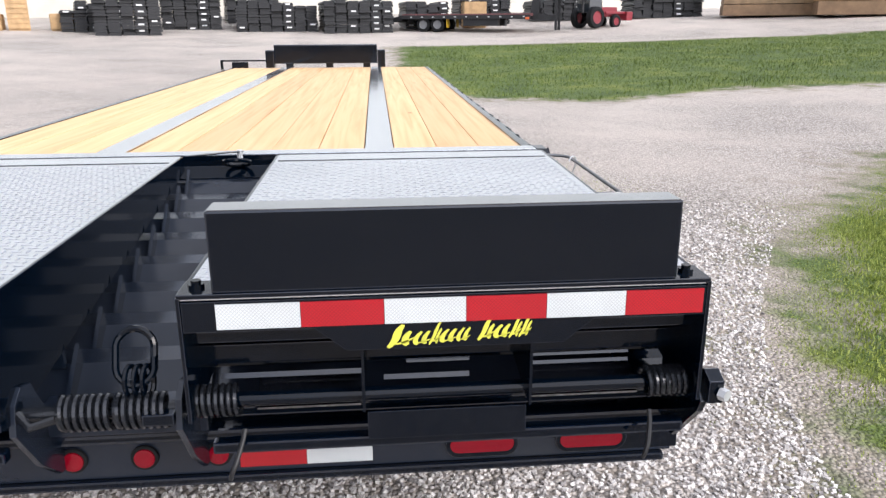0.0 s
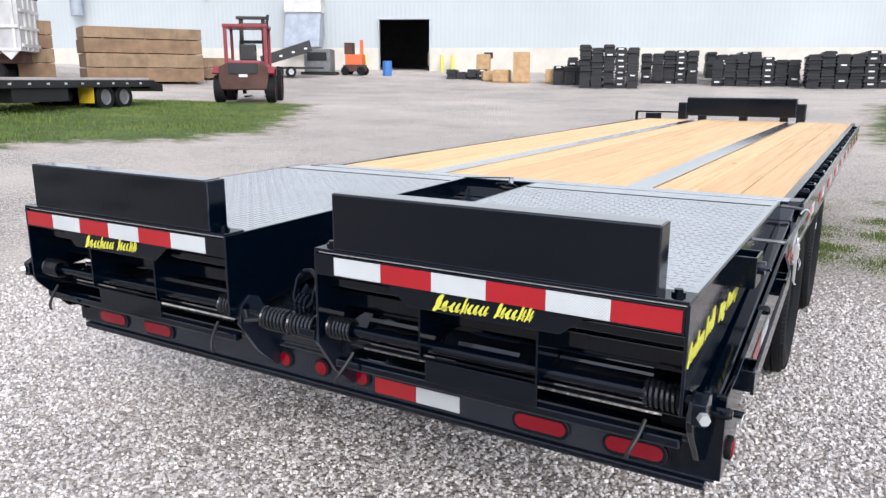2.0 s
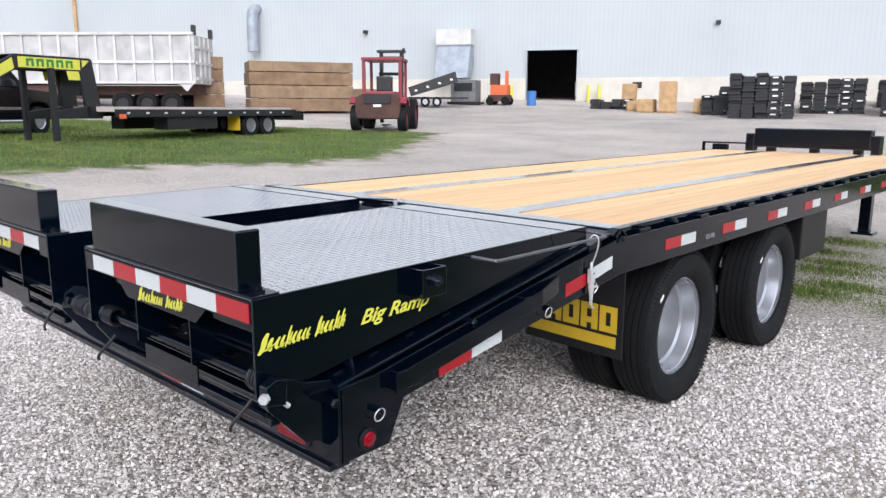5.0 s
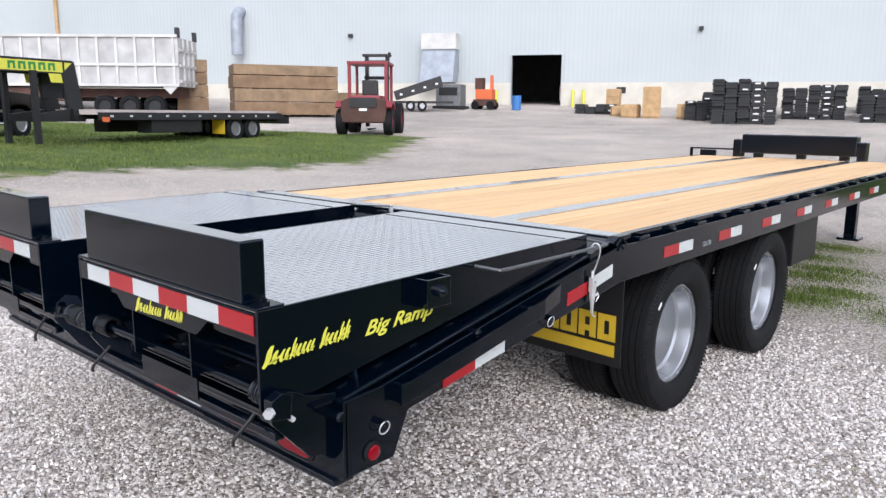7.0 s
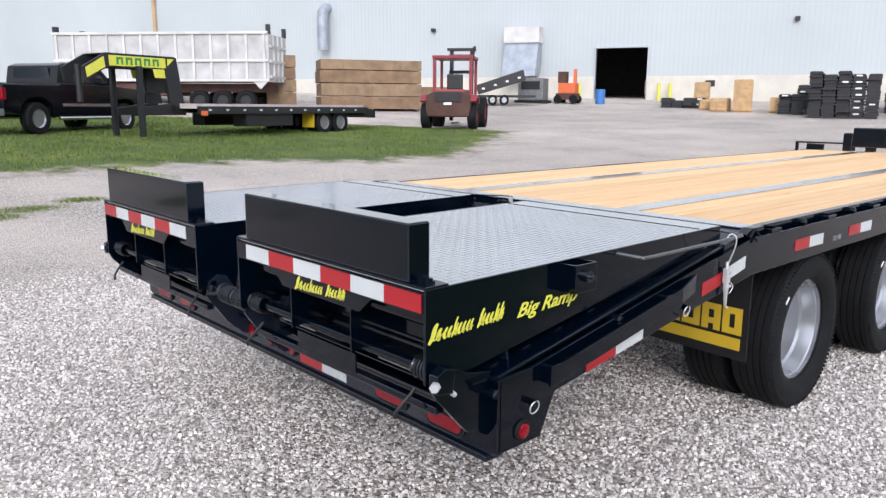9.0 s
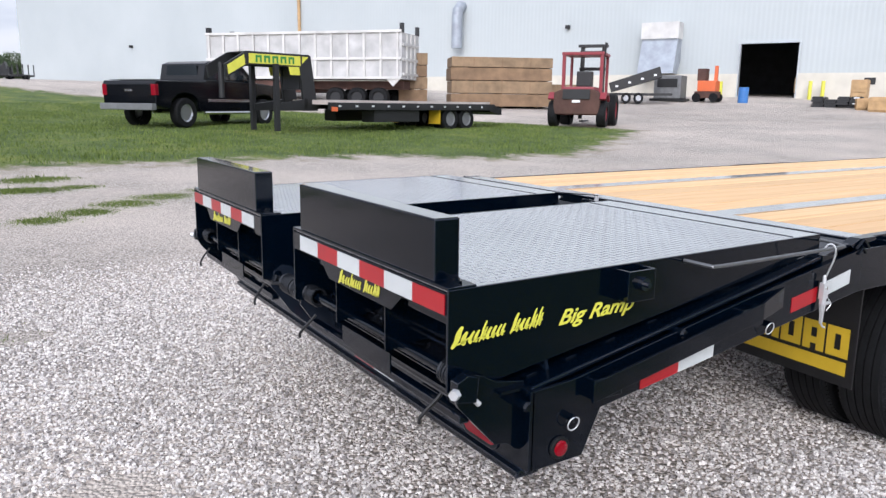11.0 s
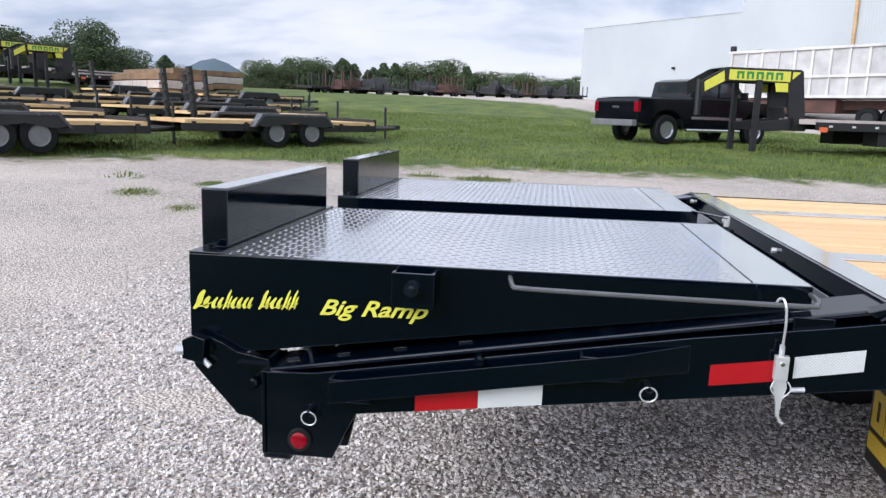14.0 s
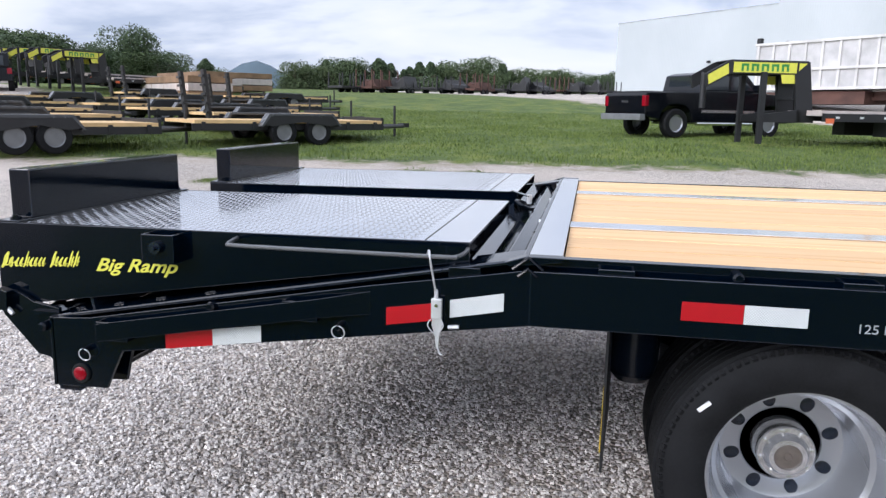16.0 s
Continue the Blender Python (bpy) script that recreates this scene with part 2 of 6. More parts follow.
def tube(bm, pts, r, seg=8):
    """A round bar along a line of points."""
    pts = [Vector(p) for p in pts]
    rings, side = [], None
    for i, p in enumerate(pts):
        d = (pts[min(i + 1, len(pts) - 1)] - pts[max(i - 1, 0)]).normalized()
        if side is None:
            side = d.orthogonal().normalized()
        side = (side - d * side.dot(d)).normalized()
        up = d.cross(side)
        k = r[i] if isinstance(r, (list, tuple)) else r
        rings.append([bm.verts.new(p + k * (side * math.cos(a) + up * math.sin(a))) for a in [2 * math.pi * s / seg for s in range(seg)]])
    for a, c in zip(rings, rings[1:]):
        for s in range(seg):
            bm.faces.new((a[s], a[(s + 1) % seg], c[(s + 1) % seg], c[s]))
    bm.faces.new(rings[0][::-1])
    bm.faces.new(rings[-1])
    return bm


def bent(pts, k=5):
    """A smooth line through the points."""
    p = [Vector(q) for q in pts]
    out = []
    for i in range(len(p) - 1):
        a, b, c, d = p[max(i - 1, 0)], p[i], p[i + 1], p[min(i + 2, len(p) - 1)]
        for j in range(k):
            t = j / k
            out.append(0.5 * (2 * b + (c - a) * t + (2 * a - 5 * b + 4 * c - d) * t * t + (3 * b - a - 3 * c + d) * t ** 3))
    return out + [p[-1]]


def lathe(bm, profile, axis=0, centre=(0, 0, 0), seg=40, close=False):
    """Turns (along, radius) pairs round an axis."""
    c = Vector(centre)
    rings = []
    for a, r in profile:
        ring = []
        for s in range(seg):
            t = 2 * math.pi * s / seg
            q = [r * math.cos(t), r * math.sin(t)]
            q.insert(axis, a)
            ring.append(bm.verts.new(c + Vector(q)))
        rings.append(ring)
    pairs = list(zip(rings, rings[1:])) + ([(rings[-1], rings[0])] if close else [])
    for a, d in pairs:
        for s in range(seg):
            bm.faces.new((a[s], a[(s + 1) % seg], d[(s + 1) % seg], d[s]))
    if not close:
        for ring in (rings[0], rings[-1]):
            bm.faces.new(ring)
    return bm


def coil(bm, centre, axis, r, length, turns, wire, seg=6, steps=14):
    """A coil spring along an axis."""
    pts = []
    for i in range(turns * steps + 1):
        t = 2 * math.pi * i / steps
        q = [r * math.cos(t), r * math.sin(t)]
        q.insert(axis, length * (i / (turns * steps) - 0.5))
        pts.append(Vector(centre) + Vector(q))
    return tube(bm, pts, wire, seg)


def raw(name, verts, faces, mat, parent=None, kind="", smooth=False):
    """A mesh from computed arrays."""
    me = bpy.data.meshes.new(name)
    me.from_pydata(verts, [], faces)
    me.update()
    for m in mat if isinstance(mat, (list, tuple)) else (mat,):
        me.materials.append(m)
    if smooth:
        me.polygons.foreach_set("use_smooth", [True] * len(me.polygons))
    ob = new(name, me)
    ob.parent = parent
    return tagged(ob, kind=kind)


# ---- the lie of the land ----
REACH = [0, 6, 12, 18, 22, 28, 32, 36, 41, 52, 100, 140, 4000]
RISE = [0, 0, 0.33, 0.66, 0.75, 1.0, 1.3, 1.65, 2.1, 2.5, 3.8, 4.3, 6.0]


def land(x, y):
    """Height of the ground: level round the trailer, rising gently outwards."""
    x, y = np.asarray(x, float), np.asarray(y, float)
    r = np.hypot(x, y - np.clip(y, 0, 11))
    return np.interp(r, REACH, RISE)


def lawn_mask(x, y, weeds=True):
    """1 where grass grows, 0 on gravel, with soft edges."""
    best = np.full(np.shape(x), -9.0)
    for poly in LAWNS:
        inside, near = np.zeros(np.shape(x), bool), np.full(np.shape(x), 1e9)
        for (ax, ay), (bx, by) in zip(poly, poly[1:] + poly[:1]):
            cross = ((ay > y) != (by > y)) & (x < (bx - ax) * (y - ay) / (by - ay + 1e-9) + ax)
            inside ^= cross
            k = np.clip(((x - ax) * (bx - ax) + (y - ay) * (by - ay)) / ((bx - ax) ** 2 + (by - ay) ** 2), 0, 1)
            near = np.minimum(near, np.hypot(x - ax - k * (bx - ax), y - ay - k * (by - ay)))
        best = np.maximum(best, np.where(inside, near, -near))
    for cx, cy, rx, ry in TUFTS if weeds else ():
        best = np.maximum(best, (1 - np.hypot((x - cx) / rx, (y - cy) / ry)) * (0.9 if cx < -6.9 else 0.5))
    return best


LAWNS = [
    [(-7.3, -10.3), (-10.4, -6.6), (-11.1, -4.4), (-11.7, 0), (-11.9, 6.2), (-10.9, 9.0), (-11.2, 12), (-15.8, 18.6), (-21, 17), (-26, 14.2), (-36, 3.5), (-44, -2), (-62, -12), (-95, -30), (-95, -75), (-60, -60), (-42, -38), (-28.5, -23.5), (-20, -19.0), (-12, -13.8)],
    [(1.2, 20), (2.6, 14.4), (5, 13.5), (8, 14.2), (11.1, 13.4), (30, 10), (60, 18), (60, 31), (23.4, 31.2), (12, 31), (1.3, 29.4)],
    [(6.5, 6.8), (4.8, 4.9), (3.6, 3.7), (2.82, 2.4), (2.52, 1.8), (2.34, 1.3), (2.18, 0.7), (2.5, -2), (6, -4), (12, 0), (12, 7)],
]
TUFTS = [(-9.2, -0.35, 0.32, 0.75), (-9.35, 0.3, 0.25, 0.5), (-7.0, -0.35, 0.26, 0.4), (-7.35, 0.15, 0.34, 0.5), (-7.8, 0.7, 0.36, 0.55), (-8.2, 1.25, 0.36, 0.6), (-10.3, -0.2, 0.5, 0.7), (-10.5, -1.3, 0.45, 0.5), (-8.6, 2.0, 0.3, 0.5), (-2.4, -1.15, 0.16, 0.45), (-0.1, -0.85, 0.12, 0.12), (-0.1, -0.62, 0.14, 0.14), (-6.8, -4.9, 0.4, 0.4), (-7.6, -3.1, 0.4, 0.5),
         (1.9, 8.9, 0.5, 0.35), (1.75, 7.5, 0.45, 0.35), (1.85, 6.6, 0.5, 0.3), (2.0, 5.3, 0.6, 0.4), (2.15, 4.35, 0.5, 0.3), (0.8, 6.4, 0.5, 0.3),
         (-6.87, -4.92, 0.38, 0.29), (-7.74, -3.15, 0.42, 0.32), (-6.57, -3.3, 0.36, 0.28), (-5.96, -3.76, 0.34, 0.26), (-2.39, -1.17, 0.18, 0.14), (-0.13, -0.86, 0.07, 0.06), (-0.1, -0.65, 0.07, 0.06), (-8.1, -5.83, 0.43, 0.34), (-8.0, -4.31, 0.43, 0.33),
         (0.43, 7.41, 0.55, 0.3), (0.82, 6.81, 0.5, 0.3), (0.54, 8.24, 0.6, 0.35), (1.11, 5.81, 0.4, 0.25), (0.92, 5.41, 0.5, 0.3)]

# ---- ground ----
def ground_material():
    """Crushed pale limestone, trodden dirt and grassed soil, sorted by the lawn attribute."""
    m, n, l, b = material("gravel_yard_and_lawn", 0.9)
    v = n.new("ShaderNodeTexVoronoi")
    v.inputs["Scale"].default_value = 56
    c = n.new("ShaderNodeTexCoord")
    l.new(c.outputs["Object"], v.inputs["Vector"])
    stone = ramp_node(n, l, v.outputs["Color"], [(0.15, (0.29, 0.270, 0.252)), (0.5, (0.56, 0.524, 0.49)), (0.85, (0.79, 0.745, 0.70))])
    # shade between the stones is put into the colour
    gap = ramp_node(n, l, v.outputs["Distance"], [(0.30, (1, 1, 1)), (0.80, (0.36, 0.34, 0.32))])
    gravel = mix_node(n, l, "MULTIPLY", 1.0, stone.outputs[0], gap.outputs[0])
    patch, far = noise_node(n, l, 0.35, 6), noise_node(n, l, 0.05, 4)
    dust = ramp_node(n, l, patch.outputs[0], [(0.38, (0.04, 0.04, 0.04)), (0.70, (0.66, 0.66, 0.66))])
    mixed = mix_node(n, l, "MIX", dust.outputs[0], gravel, (0.65, 0.588, 0.535))
    tone = ramp_node(n, l, far.outputs[0], [(0.35, (0.84, 0.81, 0.78)), (0.65, (1.10, 1.07, 1.03))])
    yard = mix_node(n, l, "MULTIPLY", 1.0, mixed, tone.outputs[0])
    blades, clumps = noise_node(n, l, 34, 4, 0.7), noise_node(n, l, 0.9, 5)
    g1 = ramp_node(n, l, blades.outputs[0], [(0.3, (0.055, 0.078, 0.016)), (0.55, (0.105, 0.150, 0.030)), (0.8, (0.20, 0.25, 0.062))])
    g2 = ramp_node(n, l, clumps.outputs[0], [(0.32, (0.48, 0.60, 0.55)), (0.5, (0.92, 0.97, 0.9)), (0.70, (1.65, 1.38, 1.1))])
    green = mix_node(n, l, "MULTIPLY", 1.0, g1.outputs[0], g2.outputs[0])
    a = n.new("ShaderNodeAttribute")
    a.attribute_name = "lawn"
    wob = noise_node(n, l, 1.7, 7, 0.65)
    add = n.new("ShaderNodeMath")
    add.operation = "MULTIPLY_ADD"
    add.inputs[1].default_value = 3.4
    l.new(wob.outputs[0], add.inputs[0])
    l.new(a.outputs["Fac"], add.inputs[2])
    edge = n.new("ShaderNodeMapRange")
    edge.inputs[1].default_value, edge.inputs[2].default_value = 1.55, 2.15
    l.new(add.outputs[0], edge.inputs[0])
    fringe = n.new("ShaderNodeMapRange")
    fringe.inputs[1].default_value, fringe.inputs[2].default_value = 1.05, 1.65
    fringe.inputs[4].default_value = 0.55
    l.new(add.outputs[0], fringe.inputs[0])
    soil = mix_node(n, l, "MIX", fringe.outputs[0], yard, (0.27, 0.22, 0.165))
    l.new(mix_node(n, l, "MIX", edge.outputs[0], soil, green), b.inputs["Base Color"])
    h = n.new("ShaderNodeMath")
    h.operation = "SUBTRACT"
    h.inputs[0].default_value = 1.0
    l.new(v.outputs["Distance"], h.inputs[1])
    bump_node(n, l, b, h.outputs[0], 1.0, 0.018)
    return m


GROUND = ground_material()


def steps_out(centre):
    """Grid lines, close together near the trailer and wider far off."""
    a = [0.0]
    while a[-1] < 1800:
        a.append(a[-1] + max(0.35, 0.03 * max(0, a[-1] - 14) + 0.35))
    return np.array([-k for k in a[:0:-1]] + a) + centre


gx, gy = steps_out(-4.0), steps_out(4.0)
GX, GY = np.meshgrid(gx, gy, indexing="ij")
GZ = land(GX, GY)
nx, ny = GX.shape
idx = np.arange(nx * ny).reshape(nx, ny)
quads = np.stack([idx[:-1, :-1], idx[1:, :-1], idx[1:, 1:], idx[:-1, 1:]], -1).reshape(-1, 4)
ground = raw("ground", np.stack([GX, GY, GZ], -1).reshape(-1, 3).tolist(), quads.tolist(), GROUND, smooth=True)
tagged(ground, "pale crushed limestone yard with patches of mown grass", "ground", kind="structure")
lawn = ground.data.attributes.new("lawn", "FLOAT", "POINT")
lawn.data.foreach_set("value", np.clip(lawn_mask(GX, GY, False), -2, 2).reshape(-1).astype(np.float32))


def scatter_gravel(name, count, x0, x1, y0, y1, size, seed):
    """Loose angular stones, each a squashed and knocked cube."""
    rng = np.random.default_rng(seed)
    x, y = rng.uniform(x0, x1, count), rng.uniform(y0, y1, count)
    mx, my, hx, hy = (x0 + x1) / 2, (y0 + y1) / 2, (x1 - x0) / 2, (y1 - y0) / 2
    edge = np.maximum(np.abs(x - mx) / hx, np.abs(y - my) / hy)
    keep = (lawn_mask(x, y) < -0.1) & (rng.uniform(0, 1, count) > np.clip((edge - 0.55) / 0.45, 0, 1))
    x, y = x[keep], y[keep]
    k = len(x)
    cube = np.array([(i, j, m) for i in (-1, 1) for j in (-1, 1) for m in (-1, 1)], float)
    v = cube[None] * rng.uniform(0.55, 1.0, (k, 8, 3))
    s = size * rng.uniform(0.45, 1.15, (k, 1, 1)) * rng.uniform(0.6, 1.1, (k, 1, 3))
    v = v * s
    a, e = rng.uniform(0, 6.28, k), rng.uniform(-0.6, 0.6, k)
    ca, sa, ce, se = np.cos(a)[:, None], np.sin(a)[:, None], np.cos(e)[:, None], np.sin(e)[:, None]
    X, Y, Z = v[..., 0], v[..., 1], v[..., 2]
    Y, Z = Y * ce - Z * se, Y * se + Z * ce
    X, Y = X * ca - Y * sa, X * sa + Y * ca
    v = np.stack([X + x[:, None], Y + y[:, None], Z + (land(x, y) + 0.3 * size)[:, None]], -1).reshape(-1, 3)
    f = np.array([(0, 1, 3, 2), (4, 6, 7, 5), (0, 4, 5, 1), (2, 3, 7, 6), (1, 5, 7, 3)])
    f = (f[None] + 8 * np.arange(k)[:, None, None]).reshape(-1, 4)
    ob = raw(name, v.tolist(), f.tolist(), STONES)
    return tagged(ob, "loose crushed limestone gravel, pale grey angular stones", "gravel", kind="stuff")


STONES, n, l, b = material("limestone_chips", 0.85)
isl = n.new("ShaderNodeNewGeometry")
r = ramp_node(n, l, isl.outputs["Random Per Island"], [(0.0, (0.20, 0.183, 0.175)), (0.3, (0.48, 0.448, 0.424)), (0.7, (0.700, 0.660, 0.628)), (1.0, (0.88, 0.84, 0.80))])
sp = noise_node(n, l, 160, 3)
spr = ramp_node(n, l, sp.outputs[0], [(0.3, (0.8, 0.8, 0.8)), (0.7, (1.1, 1.1, 1.1))])
l.new(mix_node(n, l, "MULTIPLY", 1.0, r.outputs[0], spr.outputs[0]), b.inputs["Base Color"])

# ---- the long white building ----
WALLWHITE, n, l, b = material("white_ribbed_metal_cladding", 0.5)
wc = n.new("ShaderNodeTexCoord")
ww = n.new("ShaderNodeTexWave")
ww.inputs["Scale"].default_value = 1.05
l.new(wc.outputs["Object"], ww.inputs["Vector"])
wnz = noise_node(n, l, 0.12, 5)
wr = ramp_node(n, l, wnz.outputs[0], [(0.3, (0.395, 0.43, 0.437)), (0.7, (0.45, 0.485, 0.49))])
l.new(wr.outputs[0], b.inputs["Base Color"])
bump_node(n, l, b, ww.outputs[0], 0.25, 0.03)
# near-black colour puts the unlit room's shade into its surfaces
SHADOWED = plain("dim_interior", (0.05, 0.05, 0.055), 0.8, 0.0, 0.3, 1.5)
CREAM = plain("cream_block_plinth", (0.56, 0.53, 0.46), 0.8, 0.0, 0.1, 1.0)
TRIMGREY = plain("grey_sheet_trim", (0.42, 0.45, 0.47), 0.45, 0.3, 0.1, 2)
WALL_ANGLE = math.degrees(math.atan2(0.45, 0.89))
# local x runs along the wall from the big door, local y into the building
warehouse = thing("warehouse", "long white metal-clad industrial building with a dark open door", "building", at=(-27.15, 41.92, 0), turn=WALL_ANGLE)
DOOR_W, BASE, DOOR_TOP = 1.70, 1.0, 5.45
part("wall", box(bmesh.new(), -52, -DOOR_W, 0, 0.3, BASE, 19.0), WALLWHITE, warehouse)
part("wall", box(bmesh.new(), DOOR_W, 190, 0, 0.3, BASE, 19.0), WALLWHITE, warehouse)
part("wall", box(bmesh.new(), -DOOR_W, DOOR_W, 0, 0.3, DOOR_TOP, 19.0), WALLWHITE, warehouse)
part("wall", prism(bmesh.new(), [(-82.7, BASE), (-52, BASE), (-52, 11.7), (-82.7, 12.95)], 1, 0.05, 0.35), WALLWHITE, warehouse, "lower white metal-clad wing")
part("wall", box(bmesh.new(), -82.7, -82.4, 0.35, 40, BASE, 12.9), WALLWHITE, warehouse)
part("roof", prism(bmesh.new(), [(-82.8, 12.96), (-52, 11.71), (-52, 11.80), (-82.8, 13.05)], 1, 0, 40), TRIMGREY, warehouse)
part("roof", box(bmesh.new(), -52.2, 190, -0.2, 40, 19.0, 19.3), TRIMGREY, warehouse)
part("plinth", box(bmesh.new(), -52, -DOOR_W - 0.07, -0.12, 0, BASE, 3.6), CREAM, warehouse, "cream painted block plinth")
part("plinth", box(bmesh.new(), DOOR_W + 0.07, 190, -0.12, 0, BASE, 3.6), CREAM, warehouse, "cream painted block plinth")
frame_bm = bmesh.new()
box(frame_bm, -DOOR_W - 0.07, -DOOR_W, -0.16, 0.1, BASE, DOOR_TOP)
box(frame_bm, DOOR_W, DOOR_W + 0.07, -0.16, 0.1, BASE, DOOR_TOP)
box(frame_bm, -DOOR_W - 0.07, DOOR_W + 0.07, -0.16, 0.1, DOOR_TOP, DOOR_TOP + 0.07)
part("door_frame", frame_bm, TRIMGREY, warehouse)
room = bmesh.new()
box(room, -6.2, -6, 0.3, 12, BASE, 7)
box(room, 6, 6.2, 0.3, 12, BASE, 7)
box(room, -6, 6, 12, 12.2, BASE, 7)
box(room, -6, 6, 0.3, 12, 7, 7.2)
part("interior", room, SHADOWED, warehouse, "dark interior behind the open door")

# ---- the flatbed trailer ----
trailer = thing("flatbed_trailer", "black flatbed trailer with pine deck and two folded rear ramps", "trailer")
SIDE = 1.284          # outer face of the rub rails
DECK = 0.985         # top of the boards
BEND = 1.73          # where the level deck meets the sloping tail
FRONT = 8.45
BOT0, SLOPE = 0.560, 0.1438


def tail_low(y):
    return BOT0 + SLOPE * y


def tail_top(y):
    return 0.727 + (y - 0.241) * 0.1775


def tape(y_or_x, z, length, first, parent, axis, at, slope=0.0, high=0.051, n_seg=2):
    """Strips of red and white reflective tape, 152 mm a piece, on a side (axis 0) or on a rear face (axis 1)."""
    for i in range(n_seg):
        a, c = y_or_x + i * length, y_or_x + (i + 1) * length - 0.001
        red = (i % 2 == 0) == (first == "red")
        pts = [(a, z + slope * (a - y_or_x)), (c, z + slope * (c - y_or_x)), (c, z + high + slope * (c - y_or_x)), (a, z + high + slope * (a - y_or_x))]
        t = 0.0022
        bm = prism(bmesh.new(), pts, axis, at - (t if axis == 1 else 0), at + (t if axis == 0 else 0))
        part("reflective_tape", bm, TAPE_RED if red else TAPE_WHITE, parent, "red reflective tape" if red else "white reflective tape")


def ribbon(bm, line, widths, place):
    """A flat stroke along a line, thick and thin as a brush leaves it."""
    edge = []
    for k, (u, v) in enumerate(line):
        (a, c), (d, e) = line[max(k - 1, 0)], line[min(k + 1, len(line) - 1)]
        run = math.hypot(d - a, e - c) or 1.0
        nu, nv, half = -(e - c) / run, (d - a) / run, widths[k] / 2
        edge.append([[bm.verts.new(place(u + q * nu, v + q * nv, h)) for q in (half, -half)] for h in (0.0, 0.0016)])
    for (lo, hi), (lo2, hi2) in zip(edge, edge[1:]):
        bm.faces.new((hi[0], hi[1], hi2[1], hi2[0]))
        bm.faces.new((lo[0], lo2[0], hi2[0], hi[0]))
        bm.faces.new((lo[1], hi[1], hi2[1], lo2[1]))
    return bm


def swash(parent, at, along, up, out, width, high, widths, mat=YELLOW, slant=0.42, caps=(0,)):
    """A brand mark drawn as plain slanted brush strokes in its colour, one part for each sign, no letters."""
    at, along, up, out = Vector(at), Vector(along).normalized(), Vector(up).normalized(), Vector(out).normalized()
    total, u = sum(abs(w) for w in widths), 0.0
    for i, w in enumerate(widths):
        a, wide = u / total * width, abs(w) / total * width
        top = high if i in caps else high * 0.62
        def place(p, q, h, a=a, wide=wide, top=top):
            return at + along * (a + p * wide + slant * q * top) + up * (q * top) + out * h
        def stroke(bm, pts, fat):
            line = [(p.x, p.y) for p in bent([(x, y, 0) for x, y in pts], 4)]
            n = len(line) - 1
            size = [fat * (0.30 + 0.70 * math.sin(math.pi * min(1, max(0, 0.08 + 0.84 * k / n)))) for k in range(n + 1)]
            return ribbon(bm, line, size, place)
        if w > 0:
            bm = bmesh.new()
            if i in caps:
                stroke(bm, [(0.30, 1.0), (0.20, 0.70), (0.22, 0.30), (0.06, -0.04)], 0.34)
                stroke(bm, [(0.72, 0.66), (0.62, 0.46), (0.64, 0.20), (0.82, 0.02)], 0.28)
            else:
                stroke(bm, [(0.26, 0.98), (0.10, 0.60), (0.12, 0.22), (0.34, 0.02)], 0.30)
                stroke(bm, [(0.72, 0.98), (0.60, 0.62), (0.62, 0.24), (0.82, 0.02)], 0.30)
            stroke(bm, [(0.30, 0.10), (0.62, 0.16), (0.98, 0.34)], 0.10)
            part("brand_mark", bm, mat, parent, "yellow brand mark drawn as plain strokes")
        u += abs(w)


def block_mark(parent, at, width, high, count, mat):
    """A block-shaped mark: square upright shapes with a slot in each."""
    x, y, z = at
    step = width / count
    for k in range(count):
        a, c = x + k * step + 0.005, x + (k + 1) * step - 0.005
        bm = bmesh.new()
        third = (c - a) * 0.36
        box(bm, a, a + third, y - 0.0018, y, z, z + high)
        box(bm, c - third, c, y - 0.0018, y, z, z + high)
        box(bm, a + third, c - third, y - 0.0018, y, z + high * 0.76, z + high)
        if k % 2 == 0:
            box(bm, a + third, c - third, y - 0.0018, y, z, z + high * 0.24)
        else:
            box(bm, a + third, c - third, y - 0.0018, y, z + high * 0.22, z + high * 0.44)
        part("brand_mark", bm, mat, parent, "amber mark drawn as plain blocks")


def lettering(body, parent, size, m, mat, label, shear=0.0, name="lettering", width=None, bold=0.0):
    cu = bpy.data.curves.new("letters", "FONT")
    cu.body, cu.size, cu.shear, cu.extrude, cu.offset = body, size, shear, 0.0006, bold
    tmp = new("letters", cu)
    me = bpy.data.meshes.new_from_object(tmp.evaluated_get(bpy.context.evaluated_depsgraph_get()))
    bpy.data.objects.remove(tmp)
    xs = [v.co.x for v in me.vertices]
    if width:
        me.transform(Matrix.Diagonal((width / (max(xs) - min(xs)), 1, 1, 1)))
    me.transform(m)
    me.materials.append(mat)
    ob = new(name, me)
    ob.parent = parent
    return tagged(ob, label)


